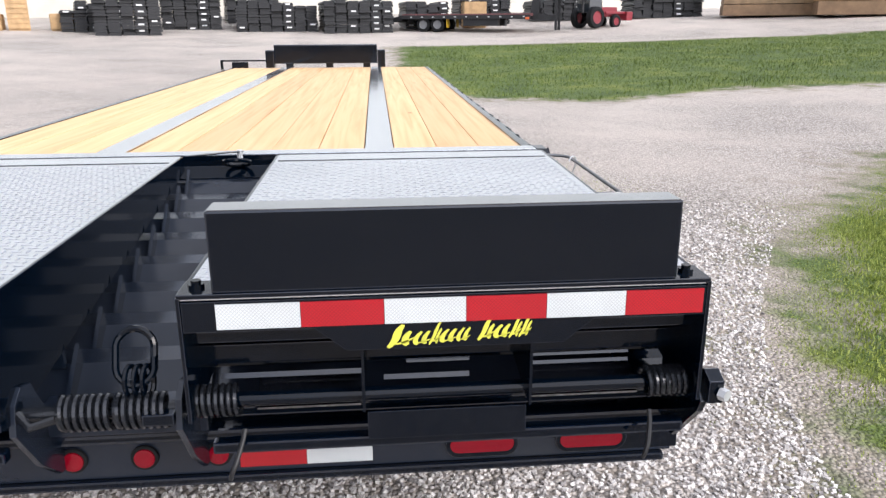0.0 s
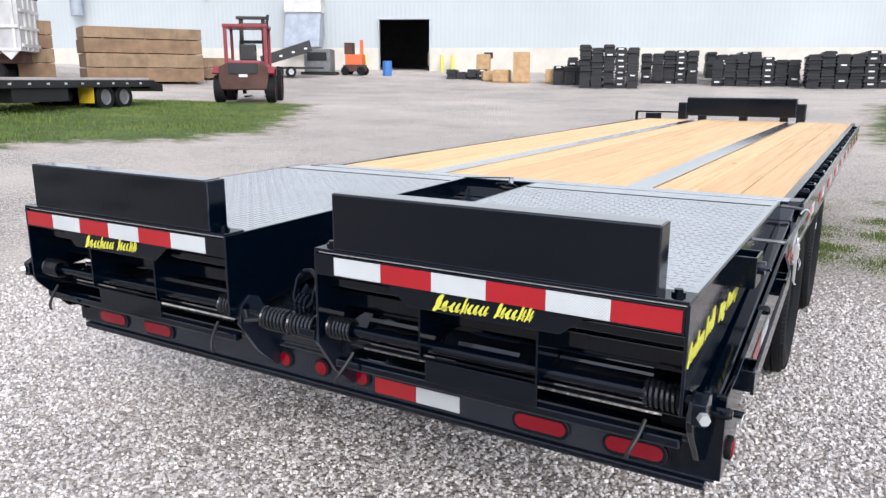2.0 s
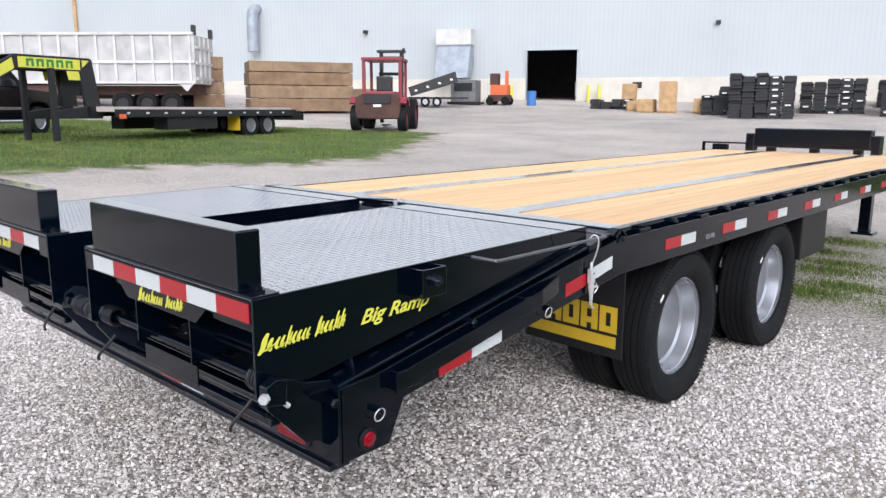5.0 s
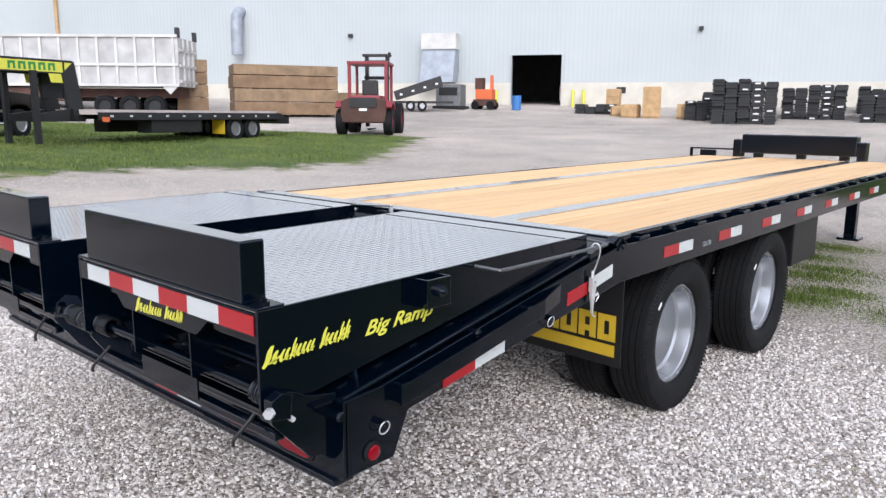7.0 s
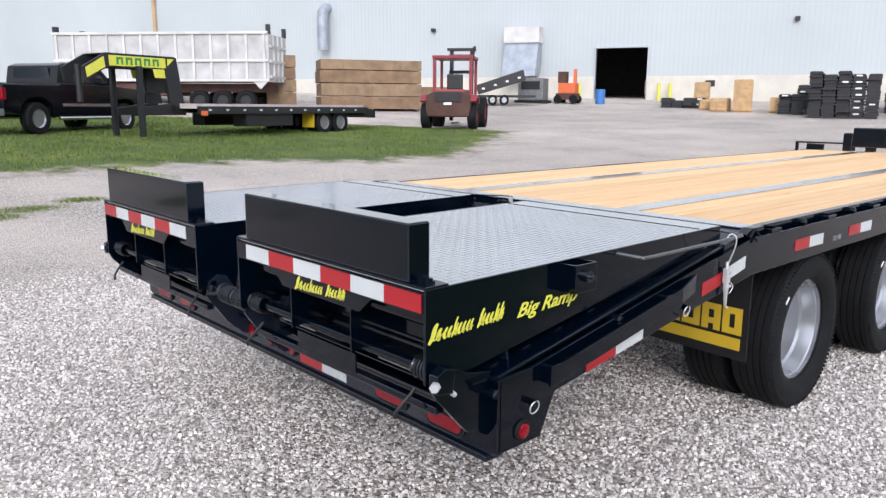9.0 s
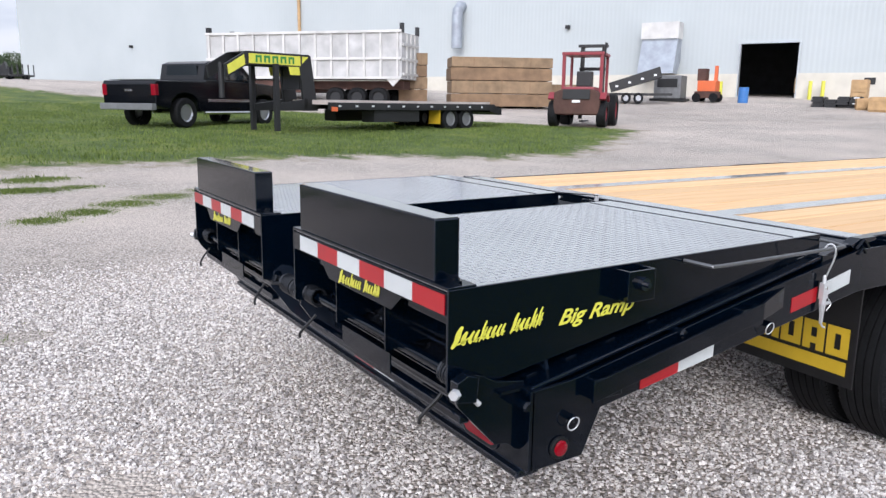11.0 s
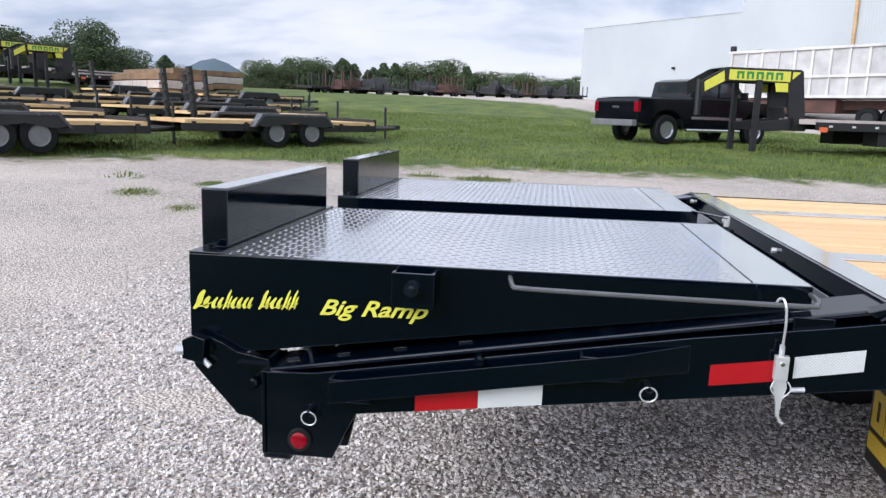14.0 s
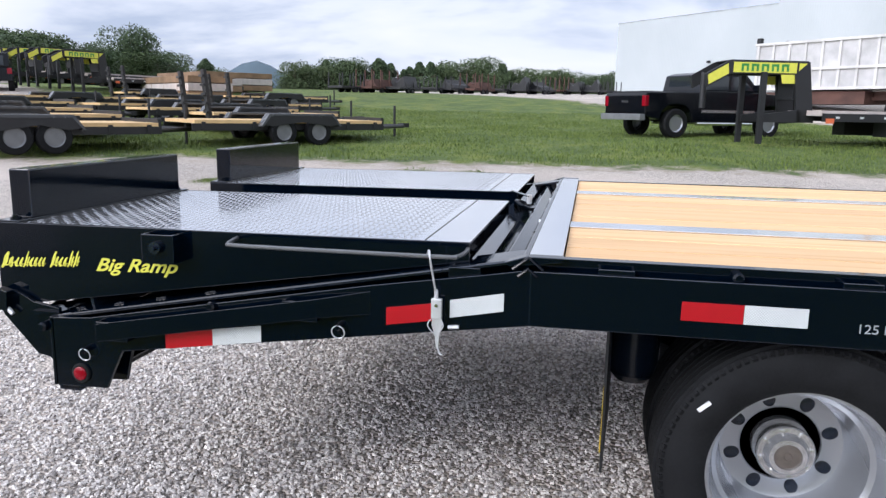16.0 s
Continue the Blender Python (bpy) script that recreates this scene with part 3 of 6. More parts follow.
def tread(parent, x0, x1, y0, y1, z0, z1):
    """Raised tread lugs: short bars at alternate angles on the plate."""
    px = 0.0265
    vs, fs = [], []
    rows, cols = int((y1 - y0) / px), int((x1 - x0) / px)
    for i in range(rows):
        for j in range(cols):
            cx, cy = x0 + (j + 0.5) * px, y0 + (i + 0.5) * px
            a = radians(0 if (i + j) % 2 else 90)
            ca, sa = math.cos(a), math.sin(a)
            z = z0 + (z1 - z0) * (cy - y0) / (y1 - y0)
            k = len(vs)
            for u, w, h in ((-0.0145, 0, 0), (0, -0.0046, 0), (0.0145, 0, 0), (0, 0.0046, 0), (-0.009, 0, 0.0011), (0.009, 0, 0.0011)):
                vs.append((cx + u * ca - w * sa, cy + u * sa + w * ca, z + h))
            fs += [(k, k + 1, k + 4), (k + 1, k + 5, k + 4), (k + 1, k + 2, k + 5), (k + 2, k + 3, k + 5), (k + 3, k + 4, k + 5), (k + 3, k, k + 4)]
    return raw("tread", vs, fs, PLATE, parent, kind="stuff")


MARKS = [1.5, 1, 0.6, 1, 0.8, -0.55, 0.9, 1, 0.6, 0.6]


def ramp(s):
    """One folded ramp: s is 1 for the kerb-side ramp and -1 for the other."""
    xi, xo = (0.184 if s > 0 else 0.168), 1.225
    def bx(bm, a, c, *rest):
        return box(bm, min(a * s, c * s), max(a * s, c * s), *rest)
    top = lambda y: 1.006 + 0.0075 * y
    low = lambda y: 0.735 + (0.962 - 0.735) * (y - 0.05) / 1.5
    r = part("ramp", prism(bmesh.new(), [(0.006, top(0) - 0.006), (1.55, top(1.55) - 0.006), (1.55, top(1.55)), (0.006, top(0))], 0, *sorted(((xi + 0.008) * s, (xo - 0.008) * s))), PLATE, trailer, "folded steel loading ramp with diamond tread plate")
    tread(r, *sorted(((xi + 0.012) * s, (xo - 0.010) * s)), 0.088, 1.41, top(0.088) + 0.0002, top(1.41) + 0.0002)
    for x in (xi, xo - 0.008):
        side = [(0.0, low(0.05) + 0.01), (0.05, low(0.05)), (1.55, low(1.55)), (1.55, top(1.55) + 0.0008), (0.0, top(0) + 0.0008)]
        part("side_plate", prism(bmesh.new(), side, 0, *sorted((x * s, (x + 0.008) * s))), BLACK, r, bev=0.0015)
    # rear band with the dropped middle that carries the mark
    band = [(xi + 0.01, 0.937), (0.44, 0.937), (0.50, 0.888), (0.93, 0.888), (0.99, 0.937), (xo - 0.01, 0.937), (xo - 0.01, 0.998), (xi + 0.01, 0.998)]
    part("rear_band", prism(bmesh.new(), [(x * s, z) for x, z in band], 1, 0.0, 0.008), BLACK, r, bev=0.001)
    tape(0.257 * s if s > 0 else -1.21, 0.942, 0.159, "white" if s > 0 else "red", r, 1, -0.0005, n_seg=6)
    # stop box on top of the rear edge
    part("stop_box", prism(bmesh.new(), [(0.003, 1.014), (0.077, 1.014), (0.077, 1.172), (0.003, 1.172)], 0, *sorted(((0.252 if s > 0 else 0.236) * s, 1.153 * s))), BLACK, r, "black square-tube stop bar across the ramp", bev=0.004)
    # added thin plate that carries the sky sheen on the box top
    part("top_sheen_plate", bx(bmesh.new(), 0.256, 1.149, 0.007, 0.073, 1.1715, 1.1735), TOPGLOSS, r)
    part("foot_bar", bx(bmesh.new(), xi + 0.002, xo - 0.002, 0.0, 0.084, 1.004, 1.0135), BLACK, r, bev=0.002)
    for x in (0.215, 1.188):
        bm = bmesh.new()
        lathe(bm, [(1.013, 0.016), (1.021, 0.016), (1.021, 0.010), (1.028, 0.010)], 2, (x * s, 0.045, 0), 8)
        part("bolt", bm, BLACK, r)
    # inner webs and cross bars
    for x in (0.529, 0.869):
        part("web", prism(bmesh.new(), [(0.012, 0.745), (0.35, 0.80), (0.35, 0.99), (0.012, 0.93)], 0, *sorted(((x - 0.003) * s, (x + 0.003) * s))), BLACK, r)
    # added bright strips in place of the slit highlights below the rear band
    for xa, xb in ((0.26, 0.41), (1.0, 1.17)):
        part("highlight_strip", prism(bmesh.new(), [(0.10, 0.896), (0.135, 0.918), (0.137, 0.914), (0.102, 0.892)], 0, *sorted((xa * s, xb * s))), PLATE, r)
    for y, z, d in ((0.05, 0.905, 0.012), (0.12, 0.845, 0.03), (0.20, 0.80, 0.03), (0.60, 0.90, 0.03), (1.0, 0.94, 0.03)):
        part("cross_bar", bx(bmesh.new(), xi + 0.008, xo - 0.008, y, y + 0.05, z - d, z + 0.012), BLACK, r, bev=0.002)
    # added black sheet; it blocks the view through the open ramp bays
    part("added_backing", prism(bmesh.new(), [(0.33, 0.72), (0.34, 0.72), (0.28, 1.0), (0.27, 1.0)], 0, *sorted(((xi + 0.009) * s, (xo - 0.009) * s))), CHASSIS, r)
    for xa, xb in ((0.30, 0.52), (0.88, 1.13)):
        part("under_plate", prism(bmesh.new(), [(0.105, 0.716), (0.165, 0.758), (0.168, 0.752), (0.108, 0.710)], 0, *sorted((xa * s, xb * s))), TOPGLOSS, r)
    for xa, xb, z, high in ((0.27, 0.40, 0.838, 0.010), (0.22, 0.525, 0.770, 0.010), (0.62, 0.76, 0.790, 0.008), (0.57, 0.76, 0.752, 0.010), (0.875, 1.12, 0.792, 0.006), (0.875, 1.12, 0.772, 0.007)):
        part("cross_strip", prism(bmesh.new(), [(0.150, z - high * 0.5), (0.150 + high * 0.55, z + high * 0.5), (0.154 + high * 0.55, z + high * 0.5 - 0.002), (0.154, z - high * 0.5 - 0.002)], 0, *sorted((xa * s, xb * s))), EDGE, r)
    part("weld_bead", tube(bmesh.new(), [((xi + 0.02) * s, 1.418, top(1.418)), ((xo - 0.02) * s, 1.418, top(1.418))], 0.0022, 6), CHASSIS, r, smooth=True)
    part("shaft", tube(bmesh.new(), [((xi - 0.01) * s, 0.06, 0.762), ((xo + 0.03) * s, 0.06, 0.762)], 0.0155, 14), BLACK, r, "round hinge shaft", smooth=True)
    for x in (xi + 0.048, xo - 0.055):
        part("coil_spring", coil(bmesh.new(), (x * s, 0.06, 0.762), 0, 0.030, 0.088, 7, 0.0056), SPRING, r, smooth=True)
    part("guard_plate", prism(bmesh.new(), [(0.535 * s, 0.672), (0.865 * s, 0.672), (0.865 * s, 0.735), (0.535 * s, 0.735)], 1, 0.03, 0.036), BLACK, r, bev=0.001)
    part("toe_bar", bx(bmesh.new(), xi + 0.03, xo - 0.01, 0.045, 0.075, 0.645, 0.670), BLACK, r, bev=0.005)
    part("toe_bar", bx(bmesh.new(), xi + 0.03, xo - 0.01, 0.12, 0.17, 0.690, 0.712), BLACK, r, bev=0.004)
    for x in (xi + 0.10, xo - 0.09):
        pts = [(x * s, 0.040, 0.704), ((x - 0.004) * s, 0.022, 0.684), ((x - 0.014) * s, -0.004, 0.655), ((x - 0.022) * s, -0.014, 0.636), ((x - 0.026) * s, -0.012, 0.622)]
        part("spring_leg", tube(bmesh.new(), bent(pts), 0.0050, 8), CABLE, r, smooth=True)
    swash(r, ((0.578 if s > 0 else -0.875), -0.0003, 0.893), (1, 0, 0.05), (0, 0, 1), (0, -1, 0), 0.28, 0.044, MARKS, caps=(0, 2, 6, 8, 9))
    # outer side: pull-out pocket, wire hold-down and hinge bolt
    part("pocket", prism(bmesh.new(), [(xo * s, 0.555), ((xo + 0.056) * s, 0.555), ((xo + 0.056) * s, 0.661), (xo * s, 0.661), (xo * s, 0.654), ((xo + 0.050) * s, 0.654), ((xo + 0.050) * s, 0.562), (xo * s, 0.562)], 2, 0.914, 1.003), BLACK, r, "open steel stake pocket", bev=0.0018)
    bm = tube(bmesh.new(), [((xo + 0.052) * s, 0.607, 0.965), ((xo + 0.072) * s, 0.607, 0.965)], 0.019, 12)
    tube(bm, [((xo + 0.070) * s, 0.607, 0.965), ((xo + 0.086) * s, 0.607, 0.965)], 0.008, 8)
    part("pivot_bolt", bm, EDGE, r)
    wire = [((xo + 0.002) * s, 0.842, 0.997), ((xo + 0.040) * s, 0.846, 0.996), ((xo + 0.086) * s, 0.854, 0.994), ((xo + 0.097) * s, 0.872, 0.993), ((xo + 0.098) * s, 1.0, 0.992), ((xo + 0.100) * s, 1.48, 0.993), ((xo + 0.090) * s, 1.528, 0.994), ((xo + 0.050) * s, 1.545, 0.997), ((xo + 0.002) * s, 1.545, 1.000)]
    part("wire_handle", tube(bmesh.new(), bent(wire), 0.0060, 8), WIRE, r, "bent round-bar handle", smooth=True)
    part("clevis", prism(bmesh.new(), [(-0.002, 0.735), (0.055, 0.725), (0.062, 0.79), (0.03, 0.80), (-0.002, 0.785)], 0, *sorted(((xo + 0.018) * s, (xo + 0.050) * s))), BLACK, r, bev=0.002)
    bm = lathe(bmesh.new(), [(-0.016, 0.0135), (0.0, 0.0143)], 1, (0, 0, 0), 6)
    bmesh.ops.transform(bm, matrix=Matrix.Translation(((xo + 0.044) * s, -0.002, 0.758)) @ pose(0, 0, 0, 0, 0, 30 * s), verts=bm.verts)
    part("hinge_bolt", bm, ZINC, r, "zinc-plated hexagonal bolt head")
    part("pin", tube(bmesh.new(), [((xo + 0.03) * s, 0.005, 0.775), ((xo + 0.04) * s, 0.07, 0.715)], 0.0075, 8), ZINC, r, "zinc-plated pin", smooth=True)
    if s > 0:
        swash(r, (xo + 0.0003, 0.008, 0.860), (0, 1, 0.06), (0, -0.02, 1), (1, 0, 0), 0.285, 0.049, MARKS, caps=(0, 2, 6, 8, 9))
        lettering("Big Ramp", r, 0.058, Matrix.Translation((xo + 0.0006, 0.352, 0.867)) @ pose(0, 0, 0, 90, 0, 90) @ pose(0, 0, 0, 0, 0, 1.6), YELLOW, "yellow script lettering on the ramp side", 0.45, width=0.285, bold=0.0011)
    return r


for s in (1, -1):
    ramp(s)

# sloping tail: beams, rub rails, cross members
for s in (1, -1):
    def sx(a, c):
        return sorted((a * s, c * s))
    web = [(0.245, tail_top(0.245) - 0.004), (BEND, 0.985), (BEND, 0.80), (0.46, tail_low(0.46)), (0.43, 0.505), (0.235, 0.495)]
    beam = part("tail_beam", prism(bmesh.new(), web, 0, *sx(1.20, 1.215)), BLACK, trailer, bev=0.001)
    flange = [(0.235, tail_top(0.235)), (BEND, 0.993), (BEND, 0.981), (0.235, tail_top(0.235) - 0.012)]
    part("top_flange", prism(bmesh.new(), flange, 0, *sx(1.12, 1.268)), BLACK, beam, bev=0.005)
    low = [(0.46, tail_low(0.46)), (BEND, 0.80), (BEND, 0.812), (0.46, tail_low(0.46) + 0.012)]
    part("low_flange", prism(bmesh.new(), low, 0, *sx(1.12, 1.274)), BLACK, beam, bev=0.002)
    side = [(0.226, 0.497), (0.408, 0.500), (0.459, 0.606), (0.47, tail_low(0.47)), (BEND, 0.803), (BEND, 0.962), (1.60, 0.940), (1.50, 0.925), (1.28, tail_top(1.28) - 0.020), (0.36, tail_top(0.36) - 0.020), (0.226, tail_top(0.226) - 0.004)]
    part("side_plate", prism(bmesh.new(), side, 0, *sx(SIDE - 0.012, SIDE)), BLACK, beam, bev=0.002)
    part("end_plate", prism(bmesh.new(), [(1.13 * s, 0.497), (SIDE * s, 0.497), (SIDE * s, 0.722), (1.13 * s, 0.722)], 1, 0.2185, 0.2335), BLACK, beam, bev=0.0015)
    # outer rub strip on open pockets, bent in at its front end
    t0, t1 = 0.407, 1.126
    def strip_z(y, k):
        return tail_top(y) - (0.036 if k else 0.092)
    rub = bmesh.new()
    xs, ys = (SIDE + 0.036, SIDE + 0.036, SIDE + 0.002), (t0, t1, 1.275)
    rings = [[rub.verts.new((x * s, y, strip_z(min(y, 1.2), k) + (0.012 if y > 1.2 and k else 0))) for x, k in ((xx, 0), (xx, 1), (xx - 0.008, 1), (xx - 0.008, 0))] for xx, y in zip(xs, ys)]
    for a, c in zip(rings, rings[1:]):
        for k in range(4):
            rub.faces.new((a[k], a[(k + 1) % 4], c[(k + 1) % 4], c[k]))
    rub.faces.new(rings[0])
    rub.faces.new(rings[-1])
    part("rub_strip", rub, BLACK, beam, bev=0.001)
    for y in (0.409, 1.02):
        outline = [(1.284 * s, y), (1.319 * s, y), (1.319 * s, y + 0.105), (1.284 * s, y + 0.105), (1.284 * s, y + 0.098), (1.312 * s, y + 0.098), (1.312 * s, y + 0.007), (1.284 * s, y + 0.007)]
        part("stake_pocket", prism(bmesh.new(), outline, 2, tail_top(y) - 0.086, tail_top(y) - 0.028), BLACK, beam, bev=0.0018)
    outline = [(1.214 * s, 1.50), (1.272 * s, 1.50), (1.272 * s, 1.59), (1.214 * s, 1.59), (1.214 * s, 1.583), (1.265 * s, 1.583), (1.265 * s, 1.507), (1.214 * s, 1.507)]
    part("stake_pocket", prism(bmesh.new(), outline, 2, 0.88, 0.955), BLACK, beam, bev=0.0018)
    for y in (0.262, 0.40, 0.55, 0.72):
        part("flange_pad", prism(bmesh.new(), [(y, tail_top(y)), (y + 0.034, tail_top(y + 0.034)), (y + 0.034, tail_top(y + 0.034) + 0.005), (y, tail_top(y) + 0.005)], 0, *sx(1.175, 1.212)), BLACK, beam, bev=0.001)
    # weld-on chevrons at the bend
    for z, w, h in ((0.962, 0.042, 0.034), (0.943, 0.026, 0.022)):
        bm = bmesh.new()
        tube(bm, [((SIDE + 0.002) * s, 1.722 - w, z), ((SIDE + 0.002) * s, 1.722, z + h), ((SIDE + 0.002) * s, 1.722 + w, z)], 0.005, 6)
        part("chevron", bm, BLACK, beam)
    # hinge ear reaching back from the beam
    ear = [(0.008, 0.735), (0.03, 0.775), (0.06, 0.790), (0.10, 0.775), (0.135, 0.755), (0.225, 0.740), (0.225, 0.545), (0.20, 0.556), (0.175, 0.575), (0.136, 0.582), (0.022, 0.705)]
    part("hinge_ear", prism(bmesh.new(), ear, 0, *sx(1.232, 1.246)), BLACK, beam, bev=0.0015)
    part("tie_plate", prism(bmesh.new(), [(1.13 * s, 0.722), (1.262 * s, 0.722), (1.262 * s, 0.730), (1.13 * s, 0.730)], 1, 0.14, 0.235), BLACK, beam)
    for y, z in ((0.78, 0.795), (0.20, 0.690)):
        part("bolt", lathe(bmesh.new(), [(1.246 * s, 0.015), (1.296 * s, 0.015), (1.303 * s, 0.010)], 0, (0, y, z), 10), BLACK, beam)
    tape(0.622, 0.6495, 0.158, "red", beam, 0 if s > 0 else 0, SIDE * s if s > 0 else -SIDE - 0.0022, SLOPE)
    tape(1.323, 0.778, 0.142, "red", beam, 0, SIDE * s if s > 0 else -SIDE - 0.0022, 0.16, n_seg=1)
    tape(1.508, 0.812, 0.152, "white", beam, 0, SIDE * s if s > 0 else -SIDE - 0.0022, 0.19, n_seg=1)
    # lynch pins with rings
    for y, z in ((0.352, 0.628), (1.185, 0.765)):
        p = part("pin", lathe(bmesh.new(), [((SIDE - 0.002) * s, 0.010), ((SIDE + 0.024) * s, 0.010), ((SIDE + 0.028) * s, 0.006)], 0, (0, y, z), 12), BLACK, beam)
        ring = [((SIDE + 0.022 + 0.004 * math.cos(a)) * s, y + 0.0195 * math.sin(a), z - 0.014 + 0.0195 * math.cos(a)) for a in [2 * math.pi * k / 20 for k in range(21)]]
        part("ring", tube(bmesh.new(), ring, 0.0019, 6), ZINC, p, "zinc wire ring", smooth=True)
    m = part("marker_lamp", lathe(bmesh.new(), [((SIDE + 0.0) * s, 0.032), ((SIDE + 0.006) * s, 0.032), ((SIDE + 0.009) * s, 0.029)], 0, (0, 0.322, 0.545), 24), RUBBER, beam, "round lamp in a black rubber grommet", smooth=True)
    part("lens", lathe(bmesh.new(), [((SIDE + 0.008) * s, 0.0225), ((SIDE + 0.0115) * s, 0.0218), ((SIDE + 0.0135) * s, 0.018), ((SIDE + 0.0142) * s, 0.006)], 0, (0, 0.322, 0.545), 24), LENS, m, "red lens", smooth=True)

# sloping floor of the tail with stepped rungs and cleats, seen between and below the ramps
part("tail_floor", prism(bmesh.new(), [(0.235, 0.640), (1.66, 0.872), (1.66, 0.880), (0.235, 0.648)], 0, -1.2, 1.2), DUSTY, trailer, "black plate floor of the sloping tail")
for i in range(8):
    y = 0.26 + i * 0.17
    z = 0.648 + (y - 0.235) * 0.1628
    part("rung", prism(bmesh.new(), [(y, z), (y + 0.09, z + 0.072), (y + 0.165, z + 0.076), (y + 0.165, z + 0.024)], 0, -1.19, 1.19), DUSTY, trailer, bev=0.001)
    for x in (-0.150, 0.165):
        part("cleat", prism(bmesh.new(), [(y - 0.045, z - 0.004), (y + 0.10, z + 0.02), (y + 0.085, z + 0.125)], 0, x - 0.005, x + 0.005), DUSTY, trailer)
for x in (-0.42, 0.42):
    part("main_beam", prism(bmesh.new(), [(0.30, 0.55), (BEND, 0.74), (BEND, 0.90), (0.30, 0.67)], 0, x - 0.05, x + 0.05), CHASSIS, trailer, bev=0.003)

# bumper
bump = part("bumper", prism(bmesh.new(), [(0.222, 0.488), (0.222, 0.600), (0.29, 0.606), (0.29, 0.598), (0.230, 0.592), (0.230, 0.488)], 0, -1.27, 1.27), DUSTY, trailer, "black channel bumper with flush lamps", bev=0.001)
part("low_lip", boxed(-1.25, 1.25, 0.208, 0.285, 0.466, 0.487), BLACK, bump, bev=0.006)
part("top_bar", boxed(-1.24, 1.24, 0.165, 0.235, 0.608, 0.632), BLACK, bump, bev=0.008)
tape(0.229, 0.501, 0.155, "red", bump, 1, 0.2215)
for x in (-0.144, 0.015, 0.182):
    m = part("marker_lamp", lathe(bmesh.new(), [(0.2215, 0.031), (0.215, 0.031), (0.213, 0.027)], 1, (x, 0, 0.541), 24), RUBBER, bump, "round lamp in a black rubber grommet", smooth=True)
    part("lens", lathe(bmesh.new(), [(0.213, 0.024), (0.2095, 0.0232), (0.2078, 0.018), (0.2072, 0.004)], 1, (x, 0, 0.541), 24), LENS, m, "red lens", smooth=True)


def stadium(x, z, w, h, seg=10):
    r = h / 2
    return [(x + (w / 2 - r) + r * math.cos(a), z + r * math.sin(a)) for a in [-math.pi / 2 + math.pi * k / seg for k in range(seg + 1)]] + \
           [(x - (w / 2 - r) + r * math.cos(a), z + r * math.sin(a)) for a in [math.pi / 2 + math.pi * k / seg for k in range(seg + 1)]]


for x in (0.80, 1.067, -0.80, -1.067):
    m = part("tail_lamp", prism(bmesh.new(), stadium(x, 0.532, 0.178, 0.068), 1, 0.213, 0.2215), BLACK, bump, "oval lamp in a black rubber grommet", bev=0.003)
    part("lens", prism(bmesh.new(), stadium(x, 0.5335, 0.154, 0.042), 1, 0.2105, 0.2125), LENS, m, "red oval lens", bev=0.004)

# the pivot between the ramps: ears, two springs, hook and chain ring
pivot = part("pivot_block", boxed(-0.18, 0.18, 0.16, 0.235, 0.635, 0.70), DUSTY, trailer, "pivot bracket with coil springs between the ramps", bev=0.003)
for x, d in ((-0.172, -1), (0.150, 1)):
    ear = [(0.03, 0.715), (0.045, 0.775), (0.08, 0.80), (0.12, 0.79), (0.16, 0.72), (0.218, 0.62), (0.218, 0.528), (0.19, 0.528), (0.11, 0.60)]
    part("ear", prism(bmesh.new(), ear, 0, x, x + 0.013), DUSTY, pivot, bev=0.0015)
part("shaft", tube(bmesh.new(), [(-0.165, 0.07, 0.742), (0.155, 0.07, 0.742)], 0.0155, 14), SPRING, pivot, smooth=True)
for x in (-0.032, 0.078):
    part("coil_spring", coil(bmesh.new(), (x, 0.07, 0.742), 0, 0.033, 0.104, 7, 0.0064), SPRING, pivot, smooth=True)
part("spring_stop", boxed(0.085, 0.148, 0.03, 0.06, 0.725, 0.75), BLACK, pivot, bev=0.003)
part("hook_arm", tube(bmesh.new(), [(-0.16, 0.05, 0.755), (-0.13, 0.03, 0.735), (-0.09, 0.05, 0.74)], 0.009, 8), SPRING, pivot, smooth=True)
ringpts = [(0.068 + 0.044 * max(-0.86, min(0.86, math.cos(a))), 0.09 + 0.02 * math.sin(a), 0.852 + 0.054 * math.sin(a)) for a in [2 * math.pi * k / 28 for k in range(29)]]
part("ring", tube(bmesh.new(), ringpts, 0.0075, 8), BLACK, pivot, "heavy forged ring", smooth=True)
for k in range(3):
    loop = [(0.055 + 0.017 * k + 0.006 * math.cos(a), 0.085 + 0.02 * math.cos(a), 0.80 + 0.034 * math.sin(a)) for a in [2 * math.pi * j / 16 for j in range(17)]]
    part("chain_link", tube(bmesh.new(), loop, 0.0055, 6), BLACK, pivot, smooth=True)

# ---- deck: edge channel, boards, raised centre strips ----
frame_part = part("deck_frame", boxed(-1.16, 1.16, BEND + 0.02, FRONT, 0.84, 0.935), CHASSIS, trailer, "black steel deck frame", bev=0.002)
part("end_lip", boxed(-1.236, 1.236, 1.706, 1.719, 0.930, 0.9945), BLACK, trailer, bev=0.002)
part("end_plate", boxed(-1.236, 1.236, 1.721, 1.813, 0.988, 0.996), PLATE, trailer, "bright painted steel plate across the end of the deck", bev=0.001)
part("hinge_ridge", prism(bmesh.new(), [(1.588, 0.925), (1.642, 0.962), (1.647, 0.962), (1.700, 0.936), (1.700, 0.926), (1.645, 0.950), (1.592, 0.918)], 0, -1.19, 1.19), BLACK, trailer, "folded black plate along the hinge gap", bev=0.001)
